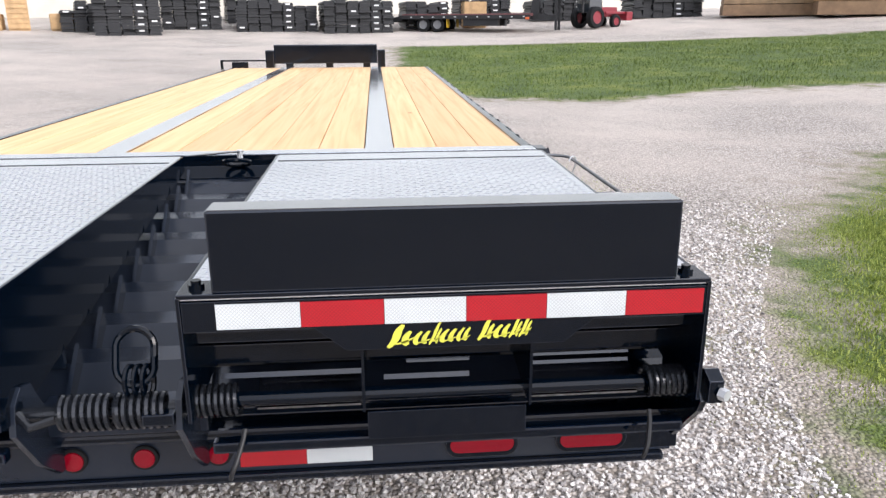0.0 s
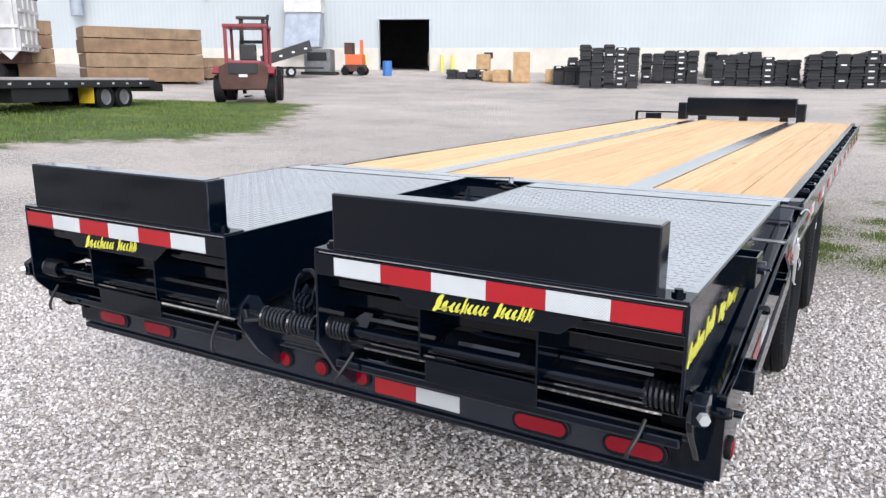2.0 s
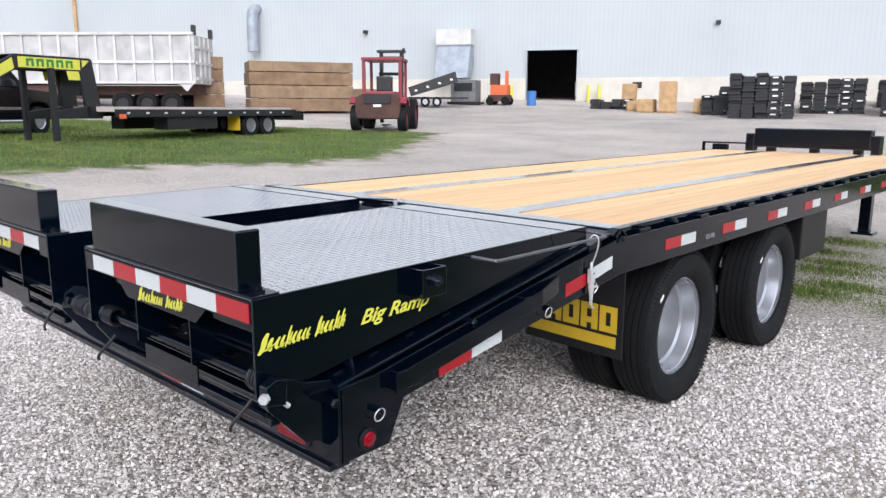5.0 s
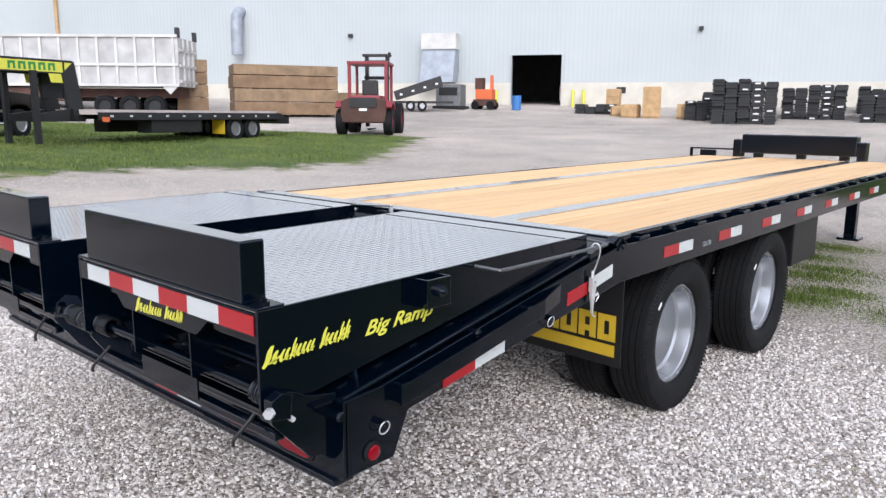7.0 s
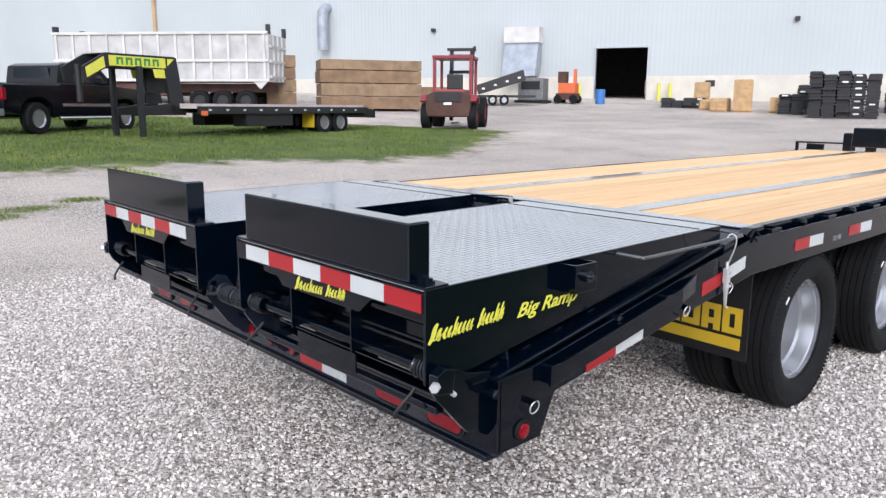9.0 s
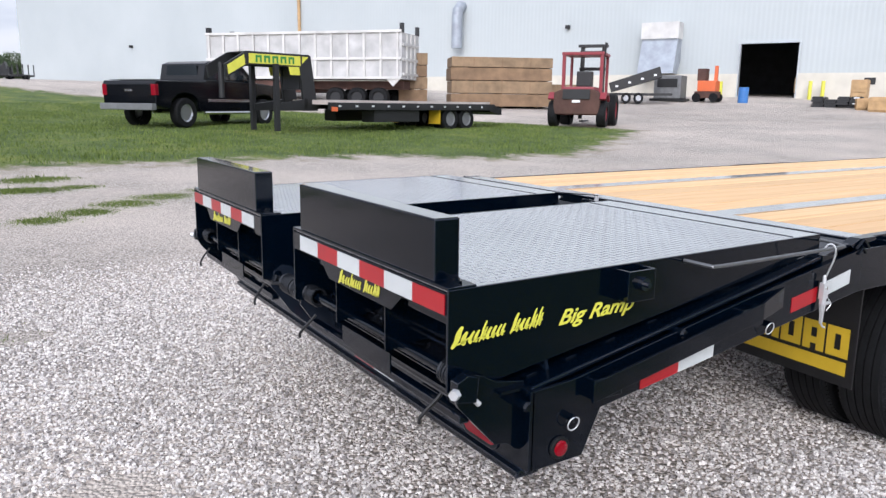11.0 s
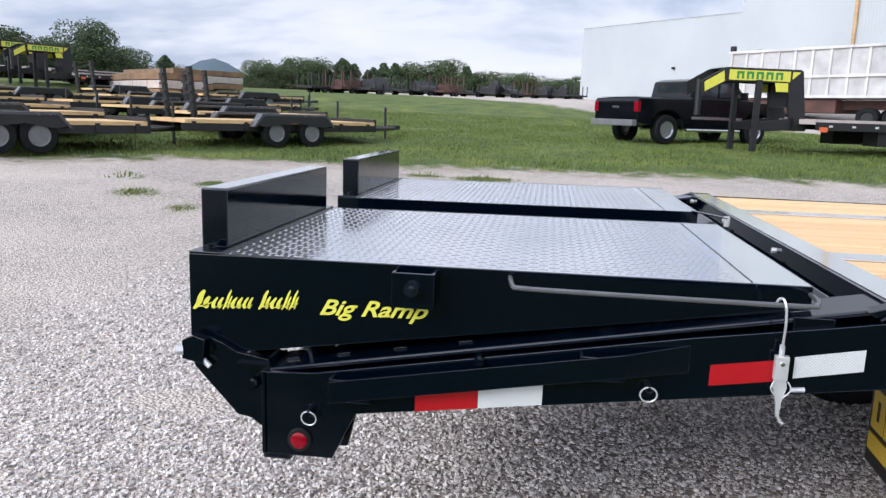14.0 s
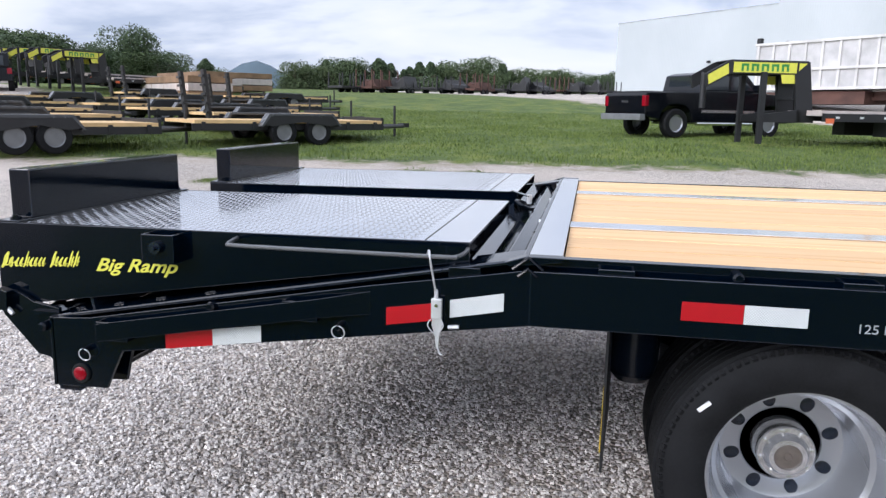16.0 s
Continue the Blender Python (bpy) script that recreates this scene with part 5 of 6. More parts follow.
def pickup(x, y, turn):
    """A crew-cab pickup: rear at local y 0, forward along +y."""
    p = thing("pickup_truck", "black crew-cab pickup truck parked on the grass", "pickup truck", at=(x, y, ground_at(x, y)), turn=turn)
    body = [(0.0, 0.62), (0.0, 1.22), (0.05, 1.30), (1.95, 1.32), (1.97, 1.38), (4.05, 1.36), (5.35, 1.27), (5.72, 1.15), (5.80, 0.70), (5.75, 0.48), (5.2, 0.45), (5.12, 0.75), (4.9, 0.93), (4.6, 0.97), (4.3, 0.93), (4.08, 0.75), (4.02, 0.45), (1.68, 0.45), (1.62, 0.75), (1.4, 0.93), (1.1, 0.97), (0.8, 0.93), (0.58, 0.75), (0.52, 0.52)]
    part("body", prism(bmesh.new(), body, 0, -0.99, 0.99), CARBLACK, p, bev=0.04)
    cab = [(1.98, 1.34), (2.10, 1.85), (2.35, 1.93), (3.45, 1.93), (3.75, 1.86), (4.35, 1.36)]
    part("cab", prism(bmesh.new(), cab, 0, -0.86, 0.86), CARBLACK, p, bev=0.06)
    for s in (1, -1):
        part("side_window", prism(bmesh.new(), [(2.2, 1.40), (2.28, 1.80), (3.05, 1.82), (3.05, 1.40)], 0, *sorted((0.855 * s, 0.866 * s))), GLASS, p)
        part("side_window", prism(bmesh.new(), [(3.15, 1.40), (3.15, 1.82), (3.5, 1.81), (4.05, 1.42)], 0, *sorted((0.855 * s, 0.866 * s))), GLASS, p)
        part("tail_light", boxed(*sorted((0.84 * s, 1.0 * s)), -0.02, 0.10, 0.90, 1.20), LENS, p, "red tail light", bev=0.015)
        part("mirror", boxed(*sorted((1.0 * s, 1.22 * s)), 3.85, 3.95, 1.38, 1.58), CARBLACK, p, bev=0.03)
        part("side_step", tube(bmesh.new(), [(1.02 * s, 1.8, 0.42), (1.02 * s, 3.9, 0.42)], 0.05, 10), CHROME, p, smooth=True)
        part("side_trim", boxed(*sorted((0.985 * s, 1.0 * s)), 2.0, 4.0, 0.74, 0.82), CHROME, p)
        for yy in (1.1, 4.6):
            tyre_on(p, 0.88 * s, yy, 0.42, 0.42, 0.28, RIM, s)
    part("rear_window", prism(bmesh.new(), [(-0.62, 1.42), (0.62, 1.42), (0.56, 1.80), (-0.56, 1.80)], 1, 2.02, 2.06), GLASS, p)
    part("bumper", boxed(-0.98, 0.98, -0.16, 0.02, 0.50, 0.68), DULLRIM, p, "dull chrome rear bumper", bev=0.03)
    part("bed_cover", boxed(-0.80, 0.80, 0.08, 1.95, 1.315, 1.33), DULLBLACK, p)
    part("tailgate_badge", boxed(-0.15, 0.15, -0.012, 0.0, 1.0, 1.06), CHROME, p)
    return p


def gooseneck(x, y, turn, deck_mat=OLDDECK, banner=True):
    """A flatbed with a raised neck: neck tip at local y 0, tail towards +y."""
    g = thing("gooseneck_trailer", "black gooseneck flatbed trailer with a yellow neck banner", "trailer", at=(x, y, ground_at(x, y)), turn=turn)
    for s in (1, -1):
        side = [(0.0, 1.45), (0.62, 1.80), (2.62, 1.80), (2.62, 2.12), (0.55, 2.12), (-0.05, 1.78)]
        part("neck_beam", prism(bmesh.new(), side, 0, *sorted((0.38 * s, 0.46 * s))), DULLBLACK, g, bev=0.01)
        if banner:
            part("banner", prism(bmesh.new(), [(0.66, 1.835), (2.30, 1.835), (2.30, 2.085), (0.66, 2.085)], 0, *sorted((0.461 * s, 0.468 * s))), YELLOW, g, "yellow banner panel")
            part("banner", prism(bmesh.new(), [(0.05, 1.53), (0.55, 1.80), (0.52, 2.05), (0.02, 1.76)], 0, *sorted((0.461 * s, 0.468 * s))), YELLOW, g, "yellow banner panel")
            for k in range(5):
                u = 0.86 + k * 0.26
                bm = bmesh.new()
                for a0, a1, z0, z1 in ((u, u + 0.06, 1.87, 2.05), (u + 0.13, u + 0.19, 1.87, 2.05), (u + 0.06, u + 0.13, 1.99, 2.05)):
                    box(bm, *sorted((0.469 * s, 0.474 * s)), a0, a1, z0, z1)
                part("banner_mark", bm, GREENINK, g, "green mark drawn as plain strokes")
            part("banner", prism(bmesh.new(), [(2.36, 1.84), (2.56, 1.84), (2.56, 2.08), (2.36, 2.08)], 0, *sorted((0.461 * s, 0.468 * s))), YELLOW, g, "small yellow square panel")
            part("banner", prism(bmesh.new(), [(1.95, 1.58), (2.28, 1.58), (2.28, 1.80), (1.90, 1.80)], 0, *sorted((0.461 * s, 0.468 * s))), YELLOW, g, "yellow lower panel")
        part("upright", prism(bmesh.new(), [(2.25, 1.80), (2.62, 2.12), (2.85, 0.62), (2.40, 0.62)], 0, *sorted((0.40 * s, 0.50 * s))), DULLBLACK, g, bev=0.01)
        part("landing_leg", boxed(*sorted((0.50 * s, 0.62 * s)), 1.35, 1.48, 0.08, 1.85), DULLBLACK, g, bev=0.008)
        part("gusset", prism(bmesh.new(), [(1.4, 0.62), (2.5, 0.62), (2.5, 0.95), (1.4, 0.80)], 0, *sorted((0.42 * s, 0.50 * s))), DULLBLACK, g)
        part("side_rail", boxed(*sorted((1.18 * s, 1.28 * s)), 2.65, 9.9, 0.66, 0.86), DULLBLACK, g, bev=0.006)
        for k in range(11):
            part("rail_reflector", boxed(*sorted((1.28 * s, 1.284 * s)), 2.95 + 0.62 * k, 3.05 + 0.62 * k, 0.74, 0.79), TAPE_WHITE, g)
        part("side_lamp", boxed(*sorted((1.28 * s, 1.31 * s)), 2.70, 2.90, 0.62, 0.74), ORANGE, g)
        for yy in (7.75, 8.55):
            tyre_on(g, 1.05 * s, yy, 0.38, 0.38, 0.25, DULLRIM, s)
            tyre_on(g, 0.78 * s, yy, 0.38, 0.38, 0.22, DULLRIM, s)
        part("toolbox", boxed(*sorted((0.60 * s, 1.15 * s)), 4.4, 6.3, 0.30, 0.66), DULLBLACK, g, bev=0.02)
        part("mud_flap", boxed(*sorted((0.7 * s, 1.2 * s)), 7.2, 7.215, 0.22, 0.66), AMBER, g)
    part("neck_plate", boxed(-0.46, 0.46, 0.6, 2.6, 2.12, 2.14), DULLBLACK, g)
    part("neck_tie", boxed(-0.38, 0.38, 2.3, 2.45, 1.2, 1.9), DULLBLACK, g)
    part("coupler", tube(bmesh.new(), [(0, 0.12, 1.85), (0, 0.12, 0.95)], 0.075, 14), DULLBLACK, g, smooth=True)
    part("deck", boxed(-1.18, 1.18, 2.65, 9.75, 0.80, 0.93), deck_mat, g, "pale worn deck")
    part("tail", prism(bmesh.new(), [(9.75, 0.86), (10.4, 0.72), (10.4, 0.5), (9.75, 0.6)], 0, -1.2, 1.2), DULLBLACK, g, bev=0.01)
    return g


def white_dump(x, y, turn):
    """A tipping semi-trailer: tailgate at local y 0, front towards +y."""
    d = thing("dump_trailer", "weathered white steel dump semi-trailer with ribbed sides", "dump trailer", at=(x, y, ground_at(x, y)), turn=turn)
    for a in ((-1.25, -1.17, 0, 11.2, 1.5, 4.1), (1.17, 1.25, 0, 11.2, 1.5, 4.1), (-1.17, 1.17, 0, 0.08, 1.5, 4.0), (-1.17, 1.17, 11.12, 11.2, 1.5, 4.1), (-1.17, 1.17, 0.08, 11.12, 1.5, 1.6)):
        part("panel", boxed(*a), PANELGREY, d)
    for s in (1, -1):
        for k in range(13):
            part("rib", boxed(*sorted((1.25 * s, 1.34 * s)), 0.15 + k * 0.9, 0.27 + k * 0.9, 1.55, 4.05), WHITEBODY, d, bev=0.01)
        for z in (1.5, 4.0, 2.55):
            part("side_rail", boxed(*sorted((1.25 * s, 1.36 * s)), 0, 11.2, z, z + 0.14), WHITEBODY, d, bev=0.01)
        for yy in (1.3, 2.5, 3.7):
            tyre_on(d, 1.0 * s, yy, 0.52, 0.52, 0.4, DULLBLACK, s)
        part("post", boxed(*sorted((1.0 * s, 1.25 * s)), -0.04, 0.12, 4.0, 4.5), DULLBLACK, d)
        part("post", boxed(*sorted((1.0 * s, 1.25 * s)), 11.0, 11.2, 4.05, 4.45), DULLBLACK, d)
        part("side_flap", prism(bmesh.new(), [(0.0, 1.6), (0.9, 1.6), (0.45, 1.1)], 0, *sorted((1.2 * s, 1.3 * s))), WHITEBODY, d)
    for k in range(3):
        part("gate_rib", boxed(-1.15, 1.15, -0.07, 0.0, 1.7 + 0.8 * k, 1.85 + 0.8 * k), WHITEBODY, d, bev=0.01)
    for x0 in (-0.6, 0.0, 0.6):
        part("gate_rib", boxed(x0 - 0.06, x0 + 0.06, -0.07, 0.0, 1.55, 3.95), WHITEBODY, d)
    part("chassis", boxed(-0.5, 0.5, 0.2, 11.0, 0.95, 1.42), RUST, d, "rusty brown chassis")
    part("tool_tray", boxed(-1.15, 1.15, 5.2, 10.8, 0.75, 1.42), RUST, d)
    d.scale = (1, 1, 0.9)
    return d


def pallet_stack(name, label, x, y, turn, length, depth, tiers, mat, group=""):
    """Bundles of timber laid on one another, with bearers between."""
    st = thing(name, label, "timber", group, at=(x, y, ground_at(x, y) - 0.05), turn=turn)
    z = 0.1
    for i, h in enumerate(tiers):
        dx = 0.03 * math.sin(i * 2.3)
        part("lumber_pack", boxed(-length / 2 + dx, length / 2 + dx * 0.4, -depth / 2, depth / 2, z, z + h), mat if i % 2 else LUMBER, st, bev=0.02)
        for k in (-0.35, 0.0, 0.35):
            part("bearer", boxed(k * length - 0.05, k * length + 0.05, -depth / 2, depth / 2, z - 0.04, z), LUMBER, st)
            part("strap", boxed(k * length * 0.8 - 0.02, k * length * 0.8 + 0.02, -depth / 2 - 0.006, -depth / 2, z, z + h), LUMBER, st)
        z += h + 0.04
    return st


def frame_stack(x, y, turn, cols, tiers, length, w=0.62, h=0.15, seed=0):
    """Black painted trailer frames piled up, ends towards the yard, some with white caps."""
    rng = random.Random(seed)
    st = thing("frame_stack", "stack of new black painted steel frames", "steel stack", "stacks of black frames", at=(x, y, ground_at(x, y) - 0.05), turn=turn)
    for c in range(cols):
        for r in range(int(tiers * 1.55) - (rng.random() < 0.35)):
            x0 = (c - cols / 2) * w + rng.uniform(-0.03, 0.03)
            y0, z0 = rng.uniform(-0.15, 0.15), 0.06 + r * h
            bm = bmesh.new()
            prism(bm, [(x0, z0), (x0 + w - 0.03, z0), (x0 + w - 0.03, z0 + h * 0.5), (x0 + w - 0.09, z0 + h * 0.95), (x0 + 0.06, z0 + h * 0.95), (x0, z0 + h * 0.5)], 1, y0, y0 + length)
            part("steel_frame", bm, DULLBLACK, st)
            if (c == cols // 2 + 1 and r % 2) or rng.random() < 0.04:
                part("end_cap", boxed(x0 + 0.16, x0 + w - 0.2, y0 - 0.02, y0, z0 + 0.03, z0 + h * 0.7), WHITEINK, st)
    return st


def crate(x, y, turn, w, d, h, group="wooden crates"):
    c = thing("wooden_crate", "raw timber crate standing on the gravel", "crate", group, at=(x, y, ground_at(x, y) - 0.03), turn=turn)
    part("body", boxed(-w / 2 + 0.03, w / 2 - 0.03, -d / 2 + 0.03, d / 2 - 0.03, 0.1, h), CRATE, c)
    k = max(3, int(h / 0.22))
    for i in range(k):
        z = 0.1 + i * (h - 0.1) / k
        for s in (-1, 1):
            part("slat", boxed(-w / 2, w / 2, s * (d / 2 - 0.015) - 0.015, s * (d / 2 - 0.015) + 0.015, z, z + (h - 0.1) / k - 0.03), CRATE, c)
    for s in (-1, 1):
        part("skid", boxed(-w / 2, w / 2, s * d * 0.35 - 0.05, s * d * 0.35 + 0.05, 0, 0.1), CRATE, c)
    return c


def utility_trailer(x, y, turn, ramps=True):
    """A tandem-axle car hauler, drawbar towards +y; the one with upright ramps has a shorter tail."""
    tail, axles, fe = (1.15, (2.12, 2.82), 0.11) if ramps else (0.0, (2.1, 3.02), 0.0)
    u = thing("utility_trailer", "black tandem-axle utility trailer with new wooden deck", "trailer", "utility trailers on the grass", at=(x, y, ground_at(x, y)), turn=turn)
    for s in (1, -1):
        part("side_rail", boxed(*sorted((0.98 * s, 1.04 * s)), tail, 5.0, 0.36, 0.52), DULLBLACK, u, bev=0.006)
        fend = [(1.50 + fe, 0.46), (1.72 + fe, 0.76), (3.40 - 2 * fe, 0.76), (3.62 - 2 * fe, 0.46), (3.56 - 2 * fe, 0.46), (3.36 - 2 * fe, 0.70), (1.76 + fe, 0.70), (1.56 + fe, 0.46)]
        part("fender", prism(bmesh.new(), fend, 0, *sorted((1.05 * s, 1.32 * s))), FENDER, u, "grey-black steel fender", bev=0.01)
        part("fender_skirt", prism(bmesh.new(), [(1.60 + fe, 0.50), (1.76 + fe, 0.71), (3.36 - 2 * fe, 0.71), (3.52 - 2 * fe, 0.50), (3.3 - 2 * fe, 0.46), (2.56, 0.56), (1.8 + fe, 0.46)], 0, *sorted((1.285 * s, 1.30 * s))), DULLBLACK, u, bev=0.004)
        for yy in axles:
            tyre_on(u, 1.17 * s, yy, 0.33, 0.33, 0.2, DULLRIM, s)
        part("drawbar", tube(bmesh.new(), [(0.9 * s, 5.0, 0.44), (0.06 * s, 6.3, 0.44)], 0.055, 8), DULLBLACK, u)
        for yy in (tail + 0.2, 1.4, 3.9, 4.7):
            part("stake_pocket", boxed(*sorted((1.04 * s, 1.08 * s)), yy, yy + 0.09, 0.40, 0.56), DULLBLACK, u)
        if ramps:
            r = part("upright_ramp", prism(bmesh.new(), [(tail - 0.02, 0.40), (tail + 0.06, 0.40), (tail - 0.06, 1.70), (tail - 0.14, 1.70)], 0, *sorted((0.72 * s, 0.95 * s))), DULLBLACK, u, "ladder ramp standing upright")
            for k in range(5):
                part("rung", boxed(*sorted((0.70 * s, 0.97 * s)), tail - 0.09 - 0.022 * k, tail - 0.04 - 0.022 * k, 0.58 + 0.23 * k, 0.64 + 0.23 * k), DULLBLACK, r)
    part("deck", boxed(-1.05, 1.05, tail + 0.05, 4.95, 0.523, 0.60), DECKWOOD, u, "new yellow wooden deck")
    part("end_rail", boxed(-1.02, 1.02, 4.95, 5.03, 0.36, 0.68), DULLBLACK, u, bev=0.005)
    for yy in axles:
        part("axle", tube(bmesh.new(), [(-1.1, yy, 0.34), (1.1, yy, 0.34)], 0.04, 8), DULLBLACK, u)
    part("jack", tube(bmesh.new(), [(0, 6.05, 0.05), (0, 6.05, 1.0)], 0.035, 10), DULLBLACK, u, smooth=True)
    part("coupler", boxed(-0.07, 0.07, 6.2, 6.5, 0.40, 0.52), DULLBLACK, u, bev=0.01)
    return u


forklift(-18.4, 18.5, 38)
pickup(-19.64, 2.8, 33)
gn = gooseneck(-16.95, 4.5, 15.7)
white_dump(-31.2, 18.3, 130.4)
pallet_stack("lumber_stack", "tall stack of brown packed lumber bundles", -30.0, 23.0, 64, 5.3, 2.2, (0.62, 0.62, 0.62, 0.5), LUMBER2, "lumber stacks")
pallet_stack("lumber_stack", "short stack of tan lumber bundles", -32.6, 19.2, 64, 1.5, 1.6, (0.7, 0.6, 0.55, 0.6), LUMBER2, "lumber stacks")
pallet_stack("lumber_stack", "low stack of tan lumber bundles", -30.4, 27.2, 64, 2.6, 1.5, (0.5, 0.5), LUMBER2, "lumber stacks")
sd = thing("small_dump_trailer", "small black dump trailer with its bed tipped up", "dump trailer", at=(-28.7, 32.2, ground_at(-28.7, 32.2)), turn=44)
sd.scale = (0.78, 0.78, 0.85)
part("bed", prism(bmesh.new(), [(-2.0, 0.75), (1.6, 1.75), (1.4, 2.45), (-2.2, 1.35)], 1, -0.9, 0.9), DULLBLACK, sd, bev=0.02)
part("frame", boxed(-2.2, 2.4, -0.6, 0.6, 0.55, 0.70), DULLBLACK, sd)
for s in (1, -1):
    for xx in (-0.9, 0.0):
        w = part("tyre", lathe(bmesh.new(), [(-0.1, 0.2), (-0.1, 0.36), (0.1, 0.36), (0.1, 0.2)], 1, (xx, 0.8 * s, 0.36), 24, close=True), RUBBER, sd, smooth=True)
        part("rim", lathe(bmesh.new(), [(-0.05, 0.21), (0.05, 0.21)], 1, (xx, 0.8 * s, 0.36), 20), RIM, w)
for k in range(4):
    part("reflector", boxed(-1.7 + 0.9 * k, -1.5 + 0.9 * k, -0.93, -0.9, 1.08 + 0.25 * k, 1.2 + 0.25 * k), WHITEINK, sd)
lift = thing("boom_lift", "orange engine-powered lift parked by the wall", "lift", at=(-27.2, 36.4, ground_at(-27.2, 36.4)), turn=20)
part("base", boxed(-0.9, 0.9, -0.6, 0.6, 0.3, 0.8), RUST, lift, bev=0.03)
part("body", boxed(-0.7, 0.8, -0.55, 0.55, 0.8, 1.6), ORANGE, lift, bev=0.06)
part("boom", boxed(0.5, 0.75, -0.12, 0.12, 1.5, 2.7), ORANGE, lift, bev=0.02)
part("basket", boxed(-0.8, -0.1, -0.4, 0.4, 1.6, 2.5), RUST, lift, bev=0.02)
lift.scale = (0.72, 0.72, 0.78)
for sx_ in (-0.7, 0.7):
    for sy_ in (-0.6, 0.6):
        part("tyre", lathe(bmesh.new(), [(-0.12, 0.1), (-0.12, 0.34), (0.12, 0.34), (0.12, 0.1)], 1, (sx_, sy_, 0.34), 20), RUBBER, lift, smooth=True)
drum = thing("steel_drum", "blue steel drum beside the wall", "drum", at=(-25.6, 37.6, ground_at(-25.6, 37.6)))
part("shell", lathe(bmesh.new(), [(0, 0.29), (0.3, 0.29), (0.31, 0.305), (0.33, 0.29), (0.6, 0.29), (0.61, 0.305), (0.63, 0.29), (0.9, 0.29)], 2, (0, 0, 0), 24), BLUE, drum, smooth=True)
tank = thing("generator_cabinet", "grey metal cabinet standing by the building", "cabinet", at=(-29.0, 35.2, ground_at(-29.0, 35.2)), turn=26)
part("body", boxed(-0.8, 0.8, -0.7, 0.7, 0.15, 1.5), DULLRIM, tank, bev=0.04)
part("skid", boxed(-1.05, 1.05, -0.6, 0.6, 0.0, 0.15), DULLBLACK, tank)
part("vent", boxed(-0.6, 0.6, -0.72, -0.69, 0.8, 1.3), DULLBLACK, tank)

# fixtures on the building wall
part("dust_hood", prism(bmesh.new(), [(-0.05, 6.8), (-1.1, 6.8), (-1.1, 5.7), (-1.9, 3.6), (-0.8, 3.6), (-0.05, 4.4)], 0, -7.8, -5.45), GALV, warehouse, "galvanised extraction hood on the wall", bev=0.03)
part("dust_hood_cap", boxed(-7.85, -5.40, -1.2, -0.05, 5.85, 6.9), WHITEBODY, warehouse, "weathered pale panel of the hood")
part("vent_duct", tube(bmesh.new(), [(-22.3, -0.75, 5.7), (-22.3, -0.75, 8.0), (-22.3, -0.65, 8.5), (-22.3, -0.3, 8.8), (-22.3, 0.2, 8.85)], 0.42, 16), GALV, warehouse, "galvanised vent duct with an elbow", smooth=True)
part("downspout", tube(bmesh.new(), [(-38.75, -0.15, 6.0), (-38.75, -0.15, 18.8)], 0.14, 10), CRATE, warehouse, "rust-stained downspout", smooth=True)
for k in (-30, -13.5, 10.5, 34, -62):
    part("wall_lamp", boxed(k - 0.14, k + 0.14, -0.3, 0, 6.85, 7.08), DULLBLACK, warehouse)
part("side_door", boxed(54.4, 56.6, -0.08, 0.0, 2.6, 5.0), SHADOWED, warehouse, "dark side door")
part("wall_sign", boxed(5.4, 6.0, -0.16, -0.125, 2.9, 3.3), DULLBLACK, warehouse)
for k in (-2.6, 2.6, 3.3):
    part("bollard", tube(bmesh.new(), [(k, -0.8, 1.2), (k, -0.8, 3.1)], 0.11, 12), YELLOW, warehouse, "yellow steel bollard", smooth=True)
cart = thing("pallet_truck", "tan forklift standing inside the dark doorway", "forklift", at=(-26.0, 44.2, 2.2), turn=26)
part("body", boxed(-0.55, 0.55, -0.6, 0.9, 0.2, 1.2), CRATE, cart, bev=0.1)
part("mast", boxed(-0.45, 0.45, -0.8, -0.62, 0.1, 2.2), DULLBLACK, cart)
part("guard", boxed(-0.5, 0.5, -0.5, 0.5, 1.95, 2.05), DULLBLACK, cart)

for x, y, a, w, d, h in ((-20.2, 40.2, 20, 1.0, 1.0, 1.9), (-16.9, 38.6, 24, 1.2, 1.1, 2.3), (-17.9, 38.1, 10, 1.1, 1.0, 1.0), (-15.0, 39.3, 24, 1.6, 1.3, 1.1), (-18.9, 38.6, 35, 1.2, 1.0, 0.8), (6.3, 43.0, 5, 1.6, 1.2, 1.9), (3.0, 44.4, 5, 1.2, 1.2, 1.5)):
    crate(x, y, a, w * 0.8, d * 0.8, h * 0.76)
for i, (x, y, a, c, t, ln) in enumerate(((-11.3, 37.4, 18, 5, 10, 3.0), (-9.2, 41.6, 16, 5, 8, 3.0), (-14.0, 41.8, 22, 4, 6, 2.5), (-4.6, 41.0, 10, 7, 7, 4.0), (-0.2, 40.2, 8, 6, 8, 4.0), (3.6, 42.4, 6, 4, 7, 3.0), (7.2, 44.6, 4, 5, 7, 3.0), (12.5, 45.6, 2, 7, 6, 3.0), (18.5, 44.8, -4, 7, 6, 3.0), (-6.6, 46.2, 14, 5, 7, 3.0), (-20.5, 38.6, 24, 4, 3, 2.0), (-13.6, 38.6, 22, 4, 5, 2.0), (30.5, 37.0, -20, 6, 5, 3.0), (26.5, 45.0, -14, 6, 6, 3.0))):
    frame_stack(x, y, a, c, t, ln, seed=i)
pallet_stack("lumber_stack", "long low stack of brown timber bundles", 23.6, 42.0, -20, 5.5, 2.0, (0.6, 0.6, 0.6), LUMBER2, "lumber stacks")
